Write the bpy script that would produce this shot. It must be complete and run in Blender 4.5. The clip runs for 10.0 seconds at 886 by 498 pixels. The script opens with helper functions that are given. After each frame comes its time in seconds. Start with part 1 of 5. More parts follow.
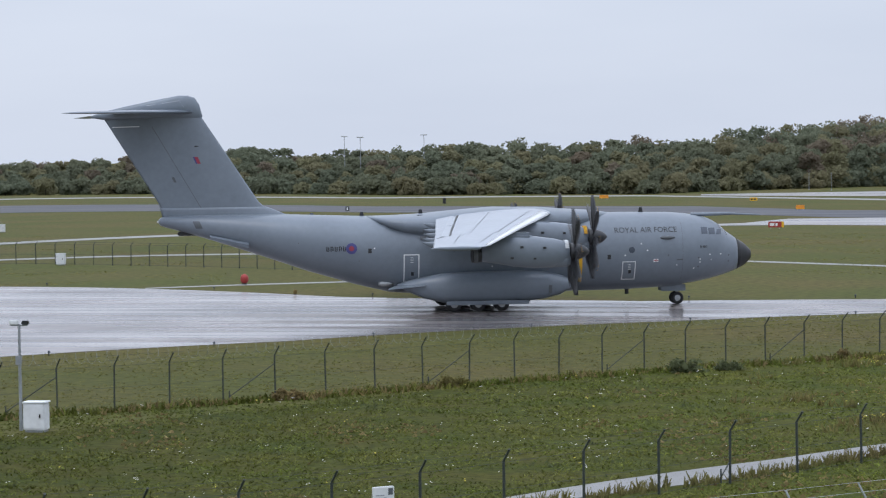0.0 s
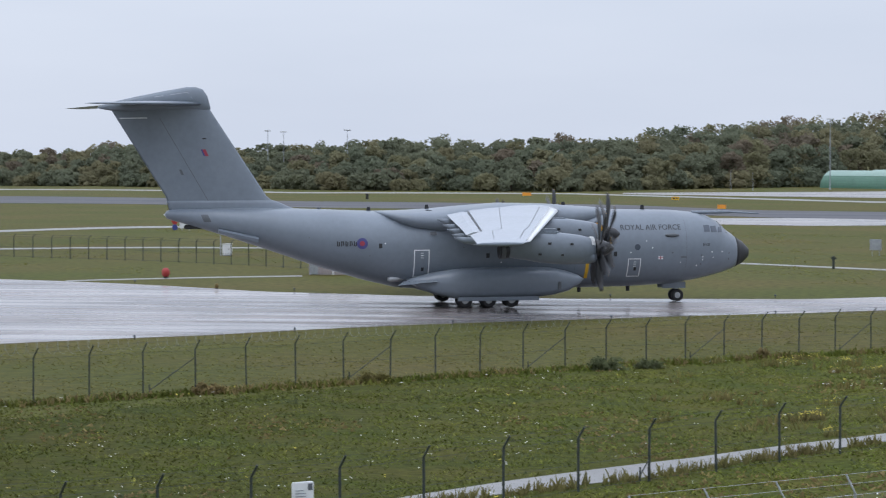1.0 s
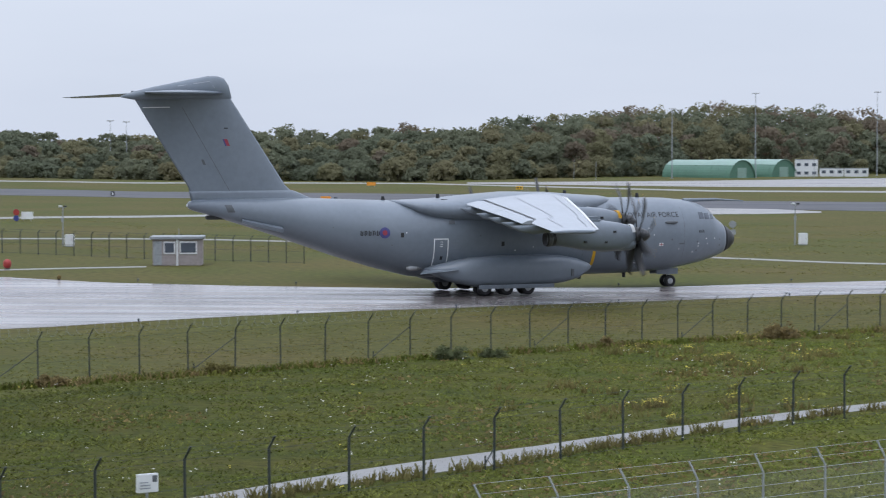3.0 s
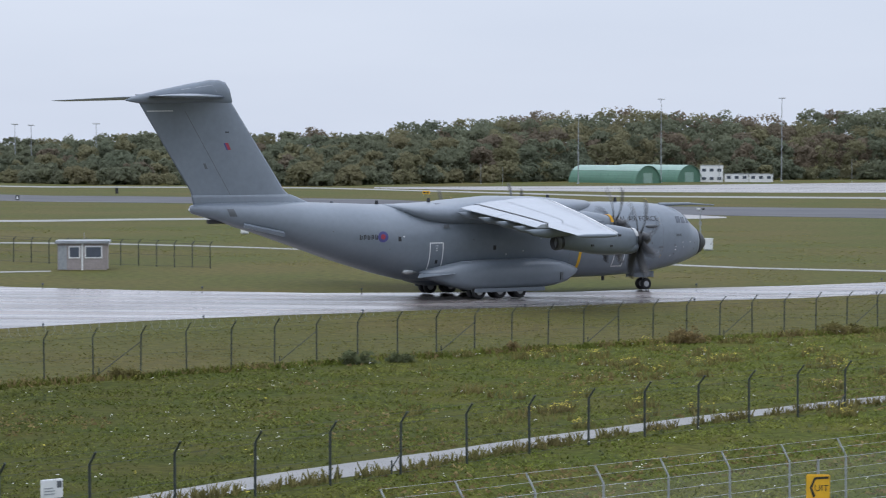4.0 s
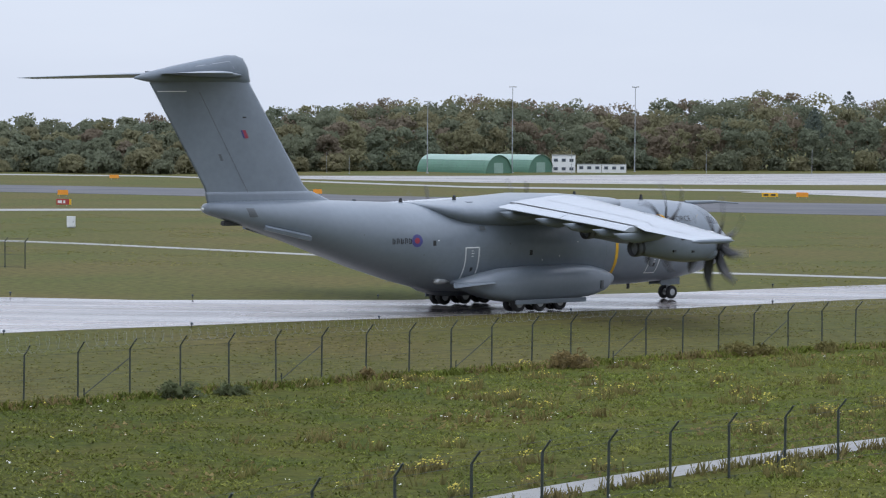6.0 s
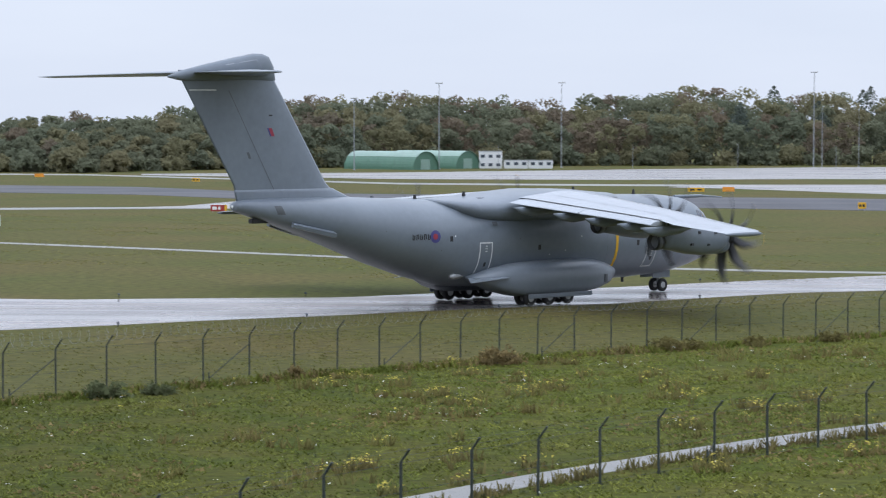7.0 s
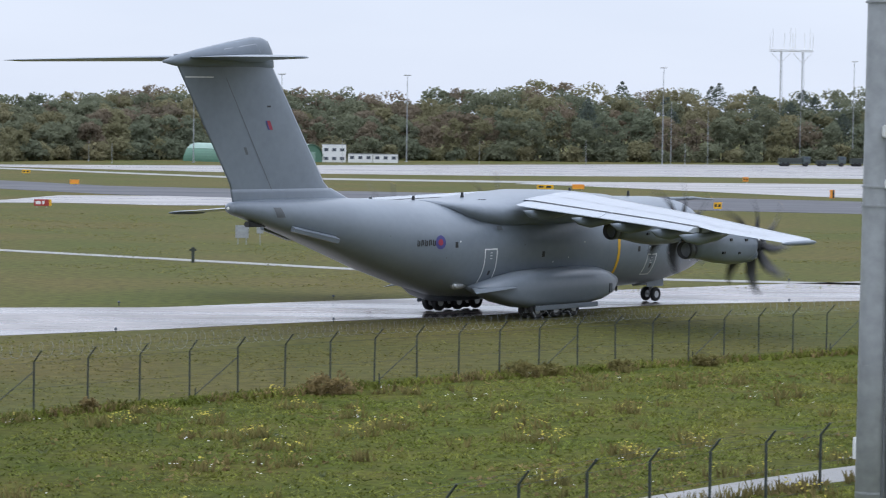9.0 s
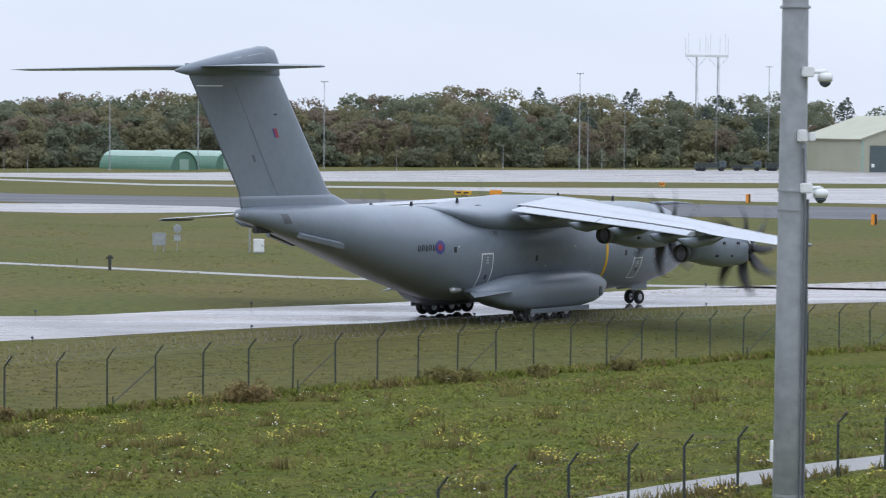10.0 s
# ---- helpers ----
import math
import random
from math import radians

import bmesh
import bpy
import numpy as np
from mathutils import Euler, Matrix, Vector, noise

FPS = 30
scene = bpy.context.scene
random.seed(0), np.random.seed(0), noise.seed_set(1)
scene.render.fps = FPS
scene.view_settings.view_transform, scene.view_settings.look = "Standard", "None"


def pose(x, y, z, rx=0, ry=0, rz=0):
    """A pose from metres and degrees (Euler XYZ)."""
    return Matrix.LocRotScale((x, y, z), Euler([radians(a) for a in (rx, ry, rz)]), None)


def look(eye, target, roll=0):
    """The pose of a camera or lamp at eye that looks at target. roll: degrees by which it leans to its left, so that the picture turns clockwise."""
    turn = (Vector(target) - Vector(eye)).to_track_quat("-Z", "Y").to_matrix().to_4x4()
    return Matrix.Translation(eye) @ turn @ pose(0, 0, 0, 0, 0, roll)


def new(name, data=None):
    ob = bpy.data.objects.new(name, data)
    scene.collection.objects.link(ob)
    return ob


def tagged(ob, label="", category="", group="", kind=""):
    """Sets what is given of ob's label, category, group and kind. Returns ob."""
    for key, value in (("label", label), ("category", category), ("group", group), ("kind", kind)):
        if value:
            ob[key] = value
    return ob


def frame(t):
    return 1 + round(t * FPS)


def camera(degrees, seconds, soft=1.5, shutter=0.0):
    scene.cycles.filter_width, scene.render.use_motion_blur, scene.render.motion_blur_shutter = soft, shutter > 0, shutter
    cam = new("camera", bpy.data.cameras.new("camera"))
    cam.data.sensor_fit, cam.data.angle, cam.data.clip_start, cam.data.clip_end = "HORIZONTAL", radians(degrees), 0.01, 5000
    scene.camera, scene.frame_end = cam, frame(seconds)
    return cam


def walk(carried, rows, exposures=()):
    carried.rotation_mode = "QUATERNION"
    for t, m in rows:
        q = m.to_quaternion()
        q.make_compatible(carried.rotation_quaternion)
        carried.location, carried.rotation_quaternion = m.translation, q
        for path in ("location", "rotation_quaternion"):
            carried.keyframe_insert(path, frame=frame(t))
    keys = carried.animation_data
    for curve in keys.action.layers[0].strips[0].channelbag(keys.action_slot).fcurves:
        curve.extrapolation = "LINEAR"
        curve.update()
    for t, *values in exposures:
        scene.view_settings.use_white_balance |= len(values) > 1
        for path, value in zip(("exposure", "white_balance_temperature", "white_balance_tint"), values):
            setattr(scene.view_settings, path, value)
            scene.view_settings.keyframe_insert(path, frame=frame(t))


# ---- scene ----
# The camera looks out from a viewing mound and moves in while it pans after the aircraft.
cam = camera(20.78, 10.0, soft=1.1, shutter=0.5)


def eye(t, x, y, z, yaw, pitch, roll):
    a, b = radians(yaw), radians(pitch)
    d = Vector((math.sin(a) * math.cos(b), math.cos(a) * math.cos(b), math.sin(b)))
    return t, look((x, y, z), Vector((x, y, z)) + 100 * d, roll)


walk(cam, [eye(*r) for r in (
    (0, 0.000, 0.000, 10.347, -12.727, -2.272, -0.788),
    (0.5, 0.000, 0.000, 10.347, -11.973, -2.242, -0.551),
    (1, 0.000, 0.000, 10.347, -10.885, -2.380, -0.085),
    (1.5, 0.000, 0.000, 10.347, -10.077, -2.655, -0.037),
    (2, 0.000, 0.000, 10.347, -9.172, -2.466, 0.107),
    (2.5, 0.000, 0.000, 10.347, -8.252, -2.638, 0.012),
    (4, 0.000, 0.000, 10.347, -4.988, -2.519, 0.024),
    (4.5, 0.000, 0.000, 10.347, -3.912, -2.487, 0.386),
    (5, -1.252, 10.270, 10.347, -2.555, -2.771, 0.213),
    (6.5, -1.558, 19.636, 10.347, -0.681, -2.791, 0.440),
    (7, -1.558, 19.636, 10.347, 0.417, -2.865, 0.129),
    (7.5, -1.394, 24.388, 10.347, 1.434, -3.115, 0.135),
    (8, -0.611, 33.888, 10.347, 2.238, -3.164, 0.073),
    (8.5, -0.611, 33.888, 10.347, 3.068, -3.027, 0.248),
    (9, -0.611, 33.888, 10.347, 4.093, -2.998, 0.761),
    (9.5, -0.611, 33.888, 10.347, 5.137, -2.775, 0.666),
    (10, -0.611, 33.888, 10.347, 6.039, -2.832, 0.526),
)], [(0, -0.03), (1.5, 0.0), (4.5, 0.03), (6.5, 0.13), (8, 0.22), (10, 0.22)])

# ---- sky and light: a bright overcast ----
world = bpy.data.worlds.new("overcast_sky")
scene.world = world
world.use_nodes = True
wn, wl = world.node_tree.nodes, world.node_tree.links
sky = wn.new("ShaderNodeTexSky")
sky.sky_type, sky.sun_disc = "NISHITA", False
sky.sun_elevation, sky.sun_rotation = radians(67), radians(212)
sky_dim = wn.new("ShaderNodeMix")
sky_dim.data_type = "RGBA"
sky_dim.inputs[0].default_value = 0.93
cloud = wn.new("ShaderNodeTexNoise")
cloud.inputs["Scale"].default_value, cloud.inputs["Detail"].default_value = 2.2, 5
coord = wn.new("ShaderNodeTexCoord")
stretch = wn.new("ShaderNodeMapping")
stretch.inputs["Scale"].default_value = (1, 1, 5)
ramp = wn.new("ShaderNodeValToRGB")
ramp.color_ramp.elements[0].position, ramp.color_ramp.elements[0].color = 0.3, (6.3, 7.0, 8.5, 1)
ramp.color_ramp.elements[1].position, ramp.color_ramp.elements[1].color = 0.7, (7.4, 8.05, 9.45, 1)
wl.new(coord.outputs["Generated"], stretch.inputs[0])
wl.new(stretch.outputs[0], cloud.inputs["Vector"])
wl.new(cloud.outputs[0], ramp.inputs[0])
wl.new(sky.outputs[0], sky_dim.inputs[6])
wl.new(ramp.outputs[0], sky_dim.inputs[7])
# an overcast sky is brightest overhead
split, rise, lift = wn.new("ShaderNodeSeparateXYZ"), wn.new("ShaderNodeMapRange"), wn.new("ShaderNodeVectorMath")
rise.inputs["From Min"].default_value, rise.inputs["From Max"].default_value = 0.12, 1.0
rise.inputs["To Min"].default_value, rise.inputs["To Max"].default_value = 1.0, 2.3
lift.operation = "SCALE"
wl.new(coord.outputs["Generated"], split.inputs[0])
wl.new(split.outputs[2], rise.inputs[0])
wl.new(sky_dim.outputs[2], lift.inputs[0])
wl.new(rise.outputs[0], lift.inputs["Scale"])
wl.new(lift.outputs[0], wn["Background"].inputs[0])
wn["Background"].inputs[1].default_value = 0.1
sun = new("sun", bpy.data.lights.new("sun", "SUN"))
sun.data.energy, sun.data.angle, sun.data.color = 0.5, radians(30), (1, 0.97, 0.92)
sun.matrix_world = look((-25, 0, 110), (0, 40, 0))


# ---- materials ----
def material(name, base, rough=0.6, metal=0.0, scale=4.0, vary=0.25, bump=0.0, second=None, coarse=0.0, spec=0.5, island=0.0, graded=False):
    """A surface with variation at two scales: fine grain and broad stains."""
    m = bpy.data.materials.new(name)
    m.use_nodes = True
    n, l = m.node_tree.nodes, m.node_tree.links
    b = n["Principled BSDF"]
    b.inputs["Roughness"].default_value, b.inputs["Metallic"].default_value = rough, metal
    b.inputs["Specular IOR Level"].default_value = spec
    tc = n.new("ShaderNodeTexCoord")
    fine, broad = n.new("ShaderNodeTexNoise"), n.new("ShaderNodeTexNoise")
    fine.inputs["Scale"].default_value, fine.inputs["Detail"].default_value = scale, 6
    broad.inputs["Scale"].default_value, broad.inputs["Detail"].default_value = coarse or scale / 12, 4
    l.new(tc.outputs["Object"], fine.inputs["Vector"])
    l.new(tc.outputs["Object"], broad.inputs["Vector"])
    second = second or tuple(c * (1 - vary) for c in base)
    mix = n.new("ShaderNodeMix")
    mix.data_type = "RGBA"
    r = n.new("ShaderNodeValToRGB")
    r.color_ramp.elements[0].position, r.color_ramp.elements[1].position = 0.35, 0.65
    l.new(broad.outputs[0], r.inputs[0])
    l.new(r.outputs[0], mix.inputs[0])
    mix.inputs[6].default_value, mix.inputs[7].default_value = (*base, 1), (*second, 1)
    hsv = n.new("ShaderNodeHueSaturation")
    span = n.new("ShaderNodeMapRange")
    span.inputs["To Min"].default_value, span.inputs["To Max"].default_value = 1 - vary, 1 + vary
    span.inputs["From Min"].default_value, span.inputs["From Max"].default_value = 0.25, 0.75
    l.new(fine.outputs[0], span.inputs[0])
    l.new(mix.outputs[2], hsv.inputs["Color"])
    l.new(span.outputs[0], hsv.inputs["Value"])
    out = hsv.outputs[0]
    if island:
        geo = n.new("ShaderNodeNewGeometry")
        hs2, sp2 = n.new("ShaderNodeHueSaturation"), n.new("ShaderNodeMapRange")
        sp2.inputs["To Min"].default_value, sp2.inputs["To Max"].default_value = 1 - island, 1 + island
        l.new(geo.outputs["Random Per Island"], sp2.inputs[0])
        l.new(out, hs2.inputs["Color"])
        l.new(sp2.outputs[0], hs2.inputs["Value"])
        out = hs2.outputs[0]
    if graded:
        # darker towards the west of the field, lighter towards the east
        sep, sp3, hs3 = n.new("ShaderNodeSeparateXYZ"), n.new("ShaderNodeMapRange"), n.new("ShaderNodeHueSaturation")
        sp3.inputs["From Min"].default_value, sp3.inputs["From Max"].default_value = -30, 6
        sp3.inputs["To Min"].default_value, sp3.inputs["To Max"].default_value = 0.74, 1.12
        l.new(tc.outputs["Object"], sep.inputs[0])
        l.new(sep.outputs[0], sp3.inputs[0])
        l.new(out, hs3.inputs["Color"])
        l.new(sp3.outputs[0], hs3.inputs["Value"])
        out = hs3.outputs[0]
    l.new(out, b.inputs["Base Color"])
    if bump:
        bp = n.new("ShaderNodeBump")
        bp.inputs["Strength"].default_value, bp.inputs["Distance"].default_value = bump, 0.05
        l.new(fine.outputs[0], bp.inputs["Height"])
        l.new(bp.outputs[0], b.inputs["Normal"])
    return m


def wet(name, base, second, dry, puddle, scale, lean):
    """Wet paving: a dark base with a film of water, thicker in streaks."""
    m = material(name, base, 0.3, second=second, scale=1.2, coarse=0.1, vary=0.2)
    n, l = m.node_tree.nodes, m.node_tree.links
    tc = [x for x in n if x.type == "TEX_COORD"][0]
    mp, ns, mr = n.new("ShaderNodeMapping"), n.new("ShaderNodeTexNoise"), n.new("ShaderNodeMapRange")
    mp.inputs["Rotation"].default_value = (0, 0, radians(lean))
    mp.inputs["Scale"].default_value = (0.035 * scale, 0.33 * scale, 1)
    ns.inputs["Scale"].default_value, ns.inputs["Detail"].default_value = 1, 6
    mr.inputs["From Min"].default_value, mr.inputs["From Max"].default_value = 0.38, 0.62
    mr.inputs["To Min"].default_value, mr.inputs["To Max"].default_value = puddle, dry
    l.new(tc.outputs["Object"], mp.inputs[0])
    l.new(mp.outputs[0], ns.inputs["Vector"])
    l.new(ns.outputs[0], mr.inputs[0])
    l.new(mr.outputs[0], n["Principled BSDF"].inputs["Roughness"])
    return m


def see_through(name, base, cover):
    """Fine wire mesh, too thin to tell its wires apart."""
    m = bpy.data.materials.new(name)
    m.use_nodes = True
    n, l = m.node_tree.nodes, m.node_tree.links
    n["Principled BSDF"].inputs["Base Color"].default_value = (*base, 1)
    n["Principled BSDF"].inputs["Roughness"].default_value = 0.6
    n["Principled BSDF"].inputs["Alpha"].default_value = cover
    return m


def glow(name, colour, strength):
    m = bpy.data.materials.new(name)
    m.use_nodes = True
    b = m.node_tree.nodes["Principled BSDF"]
    b.inputs["Base Color"].default_value = b.inputs["Emission Color"].default_value = (*colour, 1)
    b.inputs["Emission Strength"].default_value = strength
    return m


GRASS = material("grass", (0.07, 0.078, 0.016), 0.9, scale=1.6, coarse=0.05, vary=0.42, second=(0.098, 0.082, 0.024), bump=0.6, spec=0.15)
BLADE = material("grass_blade", (0.17, 0.18, 0.05), 0.8, scale=0.3, coarse=0.07, vary=0.2, second=(0.19, 0.17, 0.06), spec=0.15, island=0.25)
DRY = material("dry_weed", (0.28, 0.215, 0.10), 0.9, scale=2, vary=0.3, island=0.35, spec=0.15)
TAXI = wet("wet_concrete", (0.30, 0.27, 0.26), (0.15, 0.132, 0.128), 0.34, 0.12, 1.0, 20)
RUNWAY = wet("damp_asphalt", (0.085, 0.086, 0.095), (0.065, 0.066, 0.074), 0.85, 0.7, 0.4, 0)
APRON = wet("pale_wet_concrete", (0.30, 0.28, 0.27), (0.23, 0.215, 0.21), 0.5, 0.25, 0.4, 0)
LANE = material("pale_asphalt", (0.27, 0.265, 0.255), 0.55, scale=3, coarse=0.2, vary=0.12)
SKIN = material("grey_aircraft_paint", (0.185, 0.215, 0.25), 0.3, scale=3.0, coarse=0.3, vary=0.06, second=(0.163, 0.19, 0.222))
# grey lightened to put sky sheen on the wing; also a pale outline
WINGTOP = material("wing_sheen_and_pale_outline", (0.37, 0.40, 0.44), 0.22, scale=3.0, coarse=0.3, vary=0.05)
SKIN_DARK = material("dark_grey_panel", (0.11, 0.12, 0.13), 0.5, scale=4, vary=0.1)
BLACK = material("black_paint", (0.02, 0.021, 0.023), 0.45, scale=5, vary=0.2)
BLADE_PAINT = material("propeller_paint", (0.03, 0.031, 0.034), 0.4, scale=6, vary=0.2)
TYRE = material("tyre_rubber", (0.022, 0.022, 0.023), 0.75, scale=12, vary=0.3)
STEEL = material("bare_steel", (0.45, 0.46, 0.47), 0.4, 0.6, scale=8, vary=0.2)
WHITE = material("white_paint", (0.75, 0.76, 0.76), 0.5, scale=5, vary=0.08)
YELLOW = material("yellow_paint", (0.75, 0.42, 0.02), 0.5, scale=5, vary=0.1)
ORANGE = material("orange_panel", (0.80, 0.30, 0.03), 0.5, scale=5, vary=0.1)
RED = material("red_panel", (0.36, 0.035, 0.03), 0.5, scale=5, vary=0.15)
BLUE = material("blue_panel", (0.035, 0.05, 0.22), 0.5, scale=5, vary=0.1)
MAROON = material("maroon_marking", (0.30, 0.035, 0.06), 0.5, scale=5, vary=0.1)
PURPLE = material("blue_marking", (0.06, 0.06, 0.20), 0.5, scale=5, vary=0.1)
GLASS = material("dark_glass", (0.07, 0.085, 0.11), 0.06, scale=2, vary=0.1)
POST = material("dark_green_post", (0.035, 0.045, 0.04), 0.5, scale=9, vary=0.25)
GALV = material("galvanised_steel", (0.36, 0.38, 0.40), 0.45, 0.45, scale=5, vary=0.16, coarse=1.2)
LINK = see_through("green_wire_mesh", (0.04, 0.045, 0.035), 0.09)
LINK_PALE = see_through("pale_wire_mesh", (0.45, 0.47, 0.47), 0.1)
TIN = material("green_tin", (0.085, 0.19, 0.13), 0.5, scale=2, coarse=0.3, vary=0.1)
TIN_PALE = material("pale_green_tin", (0.25, 0.37, 0.31), 0.45, scale=2, coarse=0.3, vary=0.1)
BEIGE = material("beige_cladding", (0.36, 0.36, 0.27), 0.6, scale=2, vary=0.08)
SLATE = material("slate_green_door", (0.075, 0.10, 0.10), 0.5, scale=2, vary=0.1)
CONCRETE = material("pinkish_concrete", (0.33, 0.29, 0.28), 0.8, scale=5, vary=0.15)
BARK = material("bark", (0.07, 0.055, 0.04), 0.9, scale=3, vary=0.3)
# far foliage: base colours lightened and greyed to stand in for distance haze
LEAF = {
    "green": material("hazed_green_leaves", (0.182, 0.205, 0.142), 0.85, scale=0.1, coarse=0.03, vary=0.16, second=(0.205, 0.215, 0.142), spec=0.08, island=0.1),
    "olive": material("hazed_olive_leaves", (0.235, 0.23, 0.135), 0.85, scale=0.1, coarse=0.03, vary=0.16, second=(0.245, 0.225, 0.135), spec=0.08, island=0.1),
    "rust": material("hazed_rust_leaves", (0.235, 0.19, 0.138), 0.85, scale=0.1, coarse=0.03, vary=0.16, second=(0.215, 0.185, 0.138), spec=0.08, island=0.1),
    "pine": material("hazed_pine_needles", (0.13, 0.155, 0.13), 0.85, scale=0.1, coarse=0.03, vary=0.16, spec=0.08, island=0.1),
}
WEED = material("weed_leaves", (0.15, 0.17, 0.085), 0.8, scale=1.5, coarse=0.2, vary=0.25, spec=0.15, island=0.2)
STALK = material("seeding_stalks", (0.21, 0.195, 0.07), 0.85, scale=1.5, coarse=0.2, vary=0.25, second=(0.19, 0.155, 0.065), spec=0.1, island=0.25)


for m in (*LEAF.values(), BLADE, DRY, WEED, STALK):
    # thin leaves let light through
    n, l = m.node_tree.nodes, m.node_tree.links
    thin, mixed = n.new("ShaderNodeBsdfTranslucent"), n.new("ShaderNodeMixShader")
    l.new(n["Principled BSDF"].inputs["Base Color"].links[0].from_socket, thin.inputs[0])
    mixed.inputs[0].default_value = 0.5
    l.new(n["Principled BSDF"].outputs[0], mixed.inputs[1])
    l.new(thin.outputs[0], mixed.inputs[2])
    l.new(mixed.outputs[0], n["Material Output"].inputs[0])


# ---- small building tools ----
def mesh_ob(name, bm, mat, parent=None, label="", smooth=False):
    me = bpy.data.meshes.new(name)
    bmesh.ops.recalc_face_normals(bm, faces=bm.faces)
    bm.to_mesh(me)
    bm.free()
    for m in (mat if isinstance(mat, (list, tuple)) else [mat]):
        me.materials.append(m)
    if smooth:
        for p in me.polygons:
            p.use_smooth = True
    ob = new(name, me)
    ob.parent = parent
    if label:
        ob["label"] = label
    return ob


def part(name, bm, mat, parent, label="", smooth=False):
    return mesh_ob(name, bm, mat, parent, label, smooth)


def empty(name, x=0, y=0, z=0, rz=0, **tags):
    e = new(name)
    e.matrix_basis = pose(x, y, z, 0, 0, rz)
    return tagged(e, **tags)


def box(bm, x0, x1, y0, y1, z0, z1, bevel=0.0):
    g = bmesh.ops.create_cube(bm, size=1, matrix=Matrix.Translation(((x0 + x1) / 2, (y0 + y1) / 2, (z0 + z1) / 2)) @ Matrix.Diagonal((x1 - x0, y1 - y0, z1 - z0, 1)))
    if bevel:
        edges = list({e for v in g["verts"] for e in v.link_edges})
        bmesh.ops.bevel(bm, geom=edges, offset=bevel, segments=2, affect="EDGES")
    return bm


def boxes(*rows, bevel=0.0):
    bm = bmesh.new()
    for r in rows:
        box(bm, *r, bevel=bevel)
    return bm


def rod(bm, a, b, r0, r1=None, n=8):
    """A round bar from a to b."""
    a, b = Vector(a), Vector(b)
    d = b - a
    bmesh.ops.create_cone(bm, cap_ends=True, segments=n, radius1=r0, radius2=r0 if r1 is None else r1, depth=d.length,
                          matrix=Matrix.Translation((a + b) / 2) @ d.to_track_quat("Z", "Y").to_matrix().to_4x4())
    return bm


def rods(*rows, n=8):
    bm = bmesh.new()
    for r in rows:
        rod(bm, *r, n=n)
    return bm


def rings(loops, caps=True):
    """A skin over closed loops of equal length."""
    bm = bmesh.new()
    vs = [[bm.verts.new(p) for p in loop] for loop in loops]
    k = len(loops[0])
    for a, b in zip(vs, vs[1:]):
        for i in range(k):
            bm.faces.new((a[i], a[(i + 1) % k], b[(i + 1) % k], b[i]))
    if caps:
        bm.faces.new(vs[0]), bm.faces.new(vs[-1])
    return bm


def lathe(rows, axis="X", n=24, centre=(0, 0, 0)):
    """A turned body: rows of (place along the axis, radius)."""
    c = Vector(centre)
    loops = []
    for s, r in rows:
        loop = []
        for i in range(n):
            u, v = r * math.cos(2 * math.pi * i / n), r * math.sin(2 * math.pi * i / n)
            loop.append(c + Vector({"X": (s, u, v), "Y": (u, s, v), "Z": (u, v, s)}[axis]))
        loops.append(loop)
    return rings(loops)


# ---- the plan of the airfield, bent to fit the camera's view ----
# coefficients fitted so that moving in looks like a lens zoom
REACH = ((-0.0619, -0.0862, 0.0176), (-0.1225, -0.1781, 0.0706), (0.0235, 0.0279, 0.0534), (0.0664, 0.1066, -0.0124), (-0.0369, -0.0402, -0.0037))
TURN = ((-0.087, -0.078, 0.044), (0.715, 0.945, -0.306), (2.361, 3.099, -0.852), (0.940, 1.649, -0.318), (-0.845, -0.643, 0.170))


def site(x, y):
    """Shears pixel-placed bearing and distance to fit the camera's view, growing towards the east."""
    b, d = math.degrees(math.atan2(x, y)), math.hypot(x, y)
    s, g = min(1.1, max(-1.1, (b + 4) / 20)), min(1.6, max(-1.3, math.log(max(d, 1) / 200)))
    u = sum(REACH[i][j] * s ** i * g ** j for i in range(5) for j in range(3))
    a = radians(b + sum(TURN[i][j] * s ** i * g ** j for i in range(5) for j in range(3)))
    return d * math.exp(u) * Vector((math.sin(a), math.cos(a)))


def polar(bearing, dist):
    a = radians(bearing)
    return site(dist * math.sin(a), dist * math.cos(a))


def between(table, a):
    return float(np.interp(a, [r[0] for r in table], [r[1] for r in table]))


def band(name, near, far, mat, z, label, a0, a1, step=0.5, cat="pavement", depth=0.3):
    """A paved strip between two edges given as (bearing, distance)."""
    bm = bmesh.new()
    k = int((a1 - a0) / step) + 1
    prev = None
    for i in range(k):
        a = a0 + (a1 - a0) * i / (k - 1)
        p, q = polar(a, between(near, a)), polar(a, between(far, a))
        row = [bm.verts.new((p.x, p.y, z - depth)), bm.verts.new((p.x, p.y, z)), bm.verts.new((q.x, q.y, z)), bm.verts.new((q.x, q.y, z - depth))]
        if prev:
            for j in range(3):
                bm.faces.new((prev[j], row[j], row[j + 1], prev[j + 1]))
        prev = row
    return tagged(mesh_ob(name, bm, mat), label, cat, kind="structure")


bm = bmesh.new()
bmesh.ops.create_grid(bm, x_segments=1, y_segments=1, size=4000)
tagged(mesh_ob("ground", bm, GRASS), "rough damp airfield grass, green with brown patches", "grass", kind="structure")

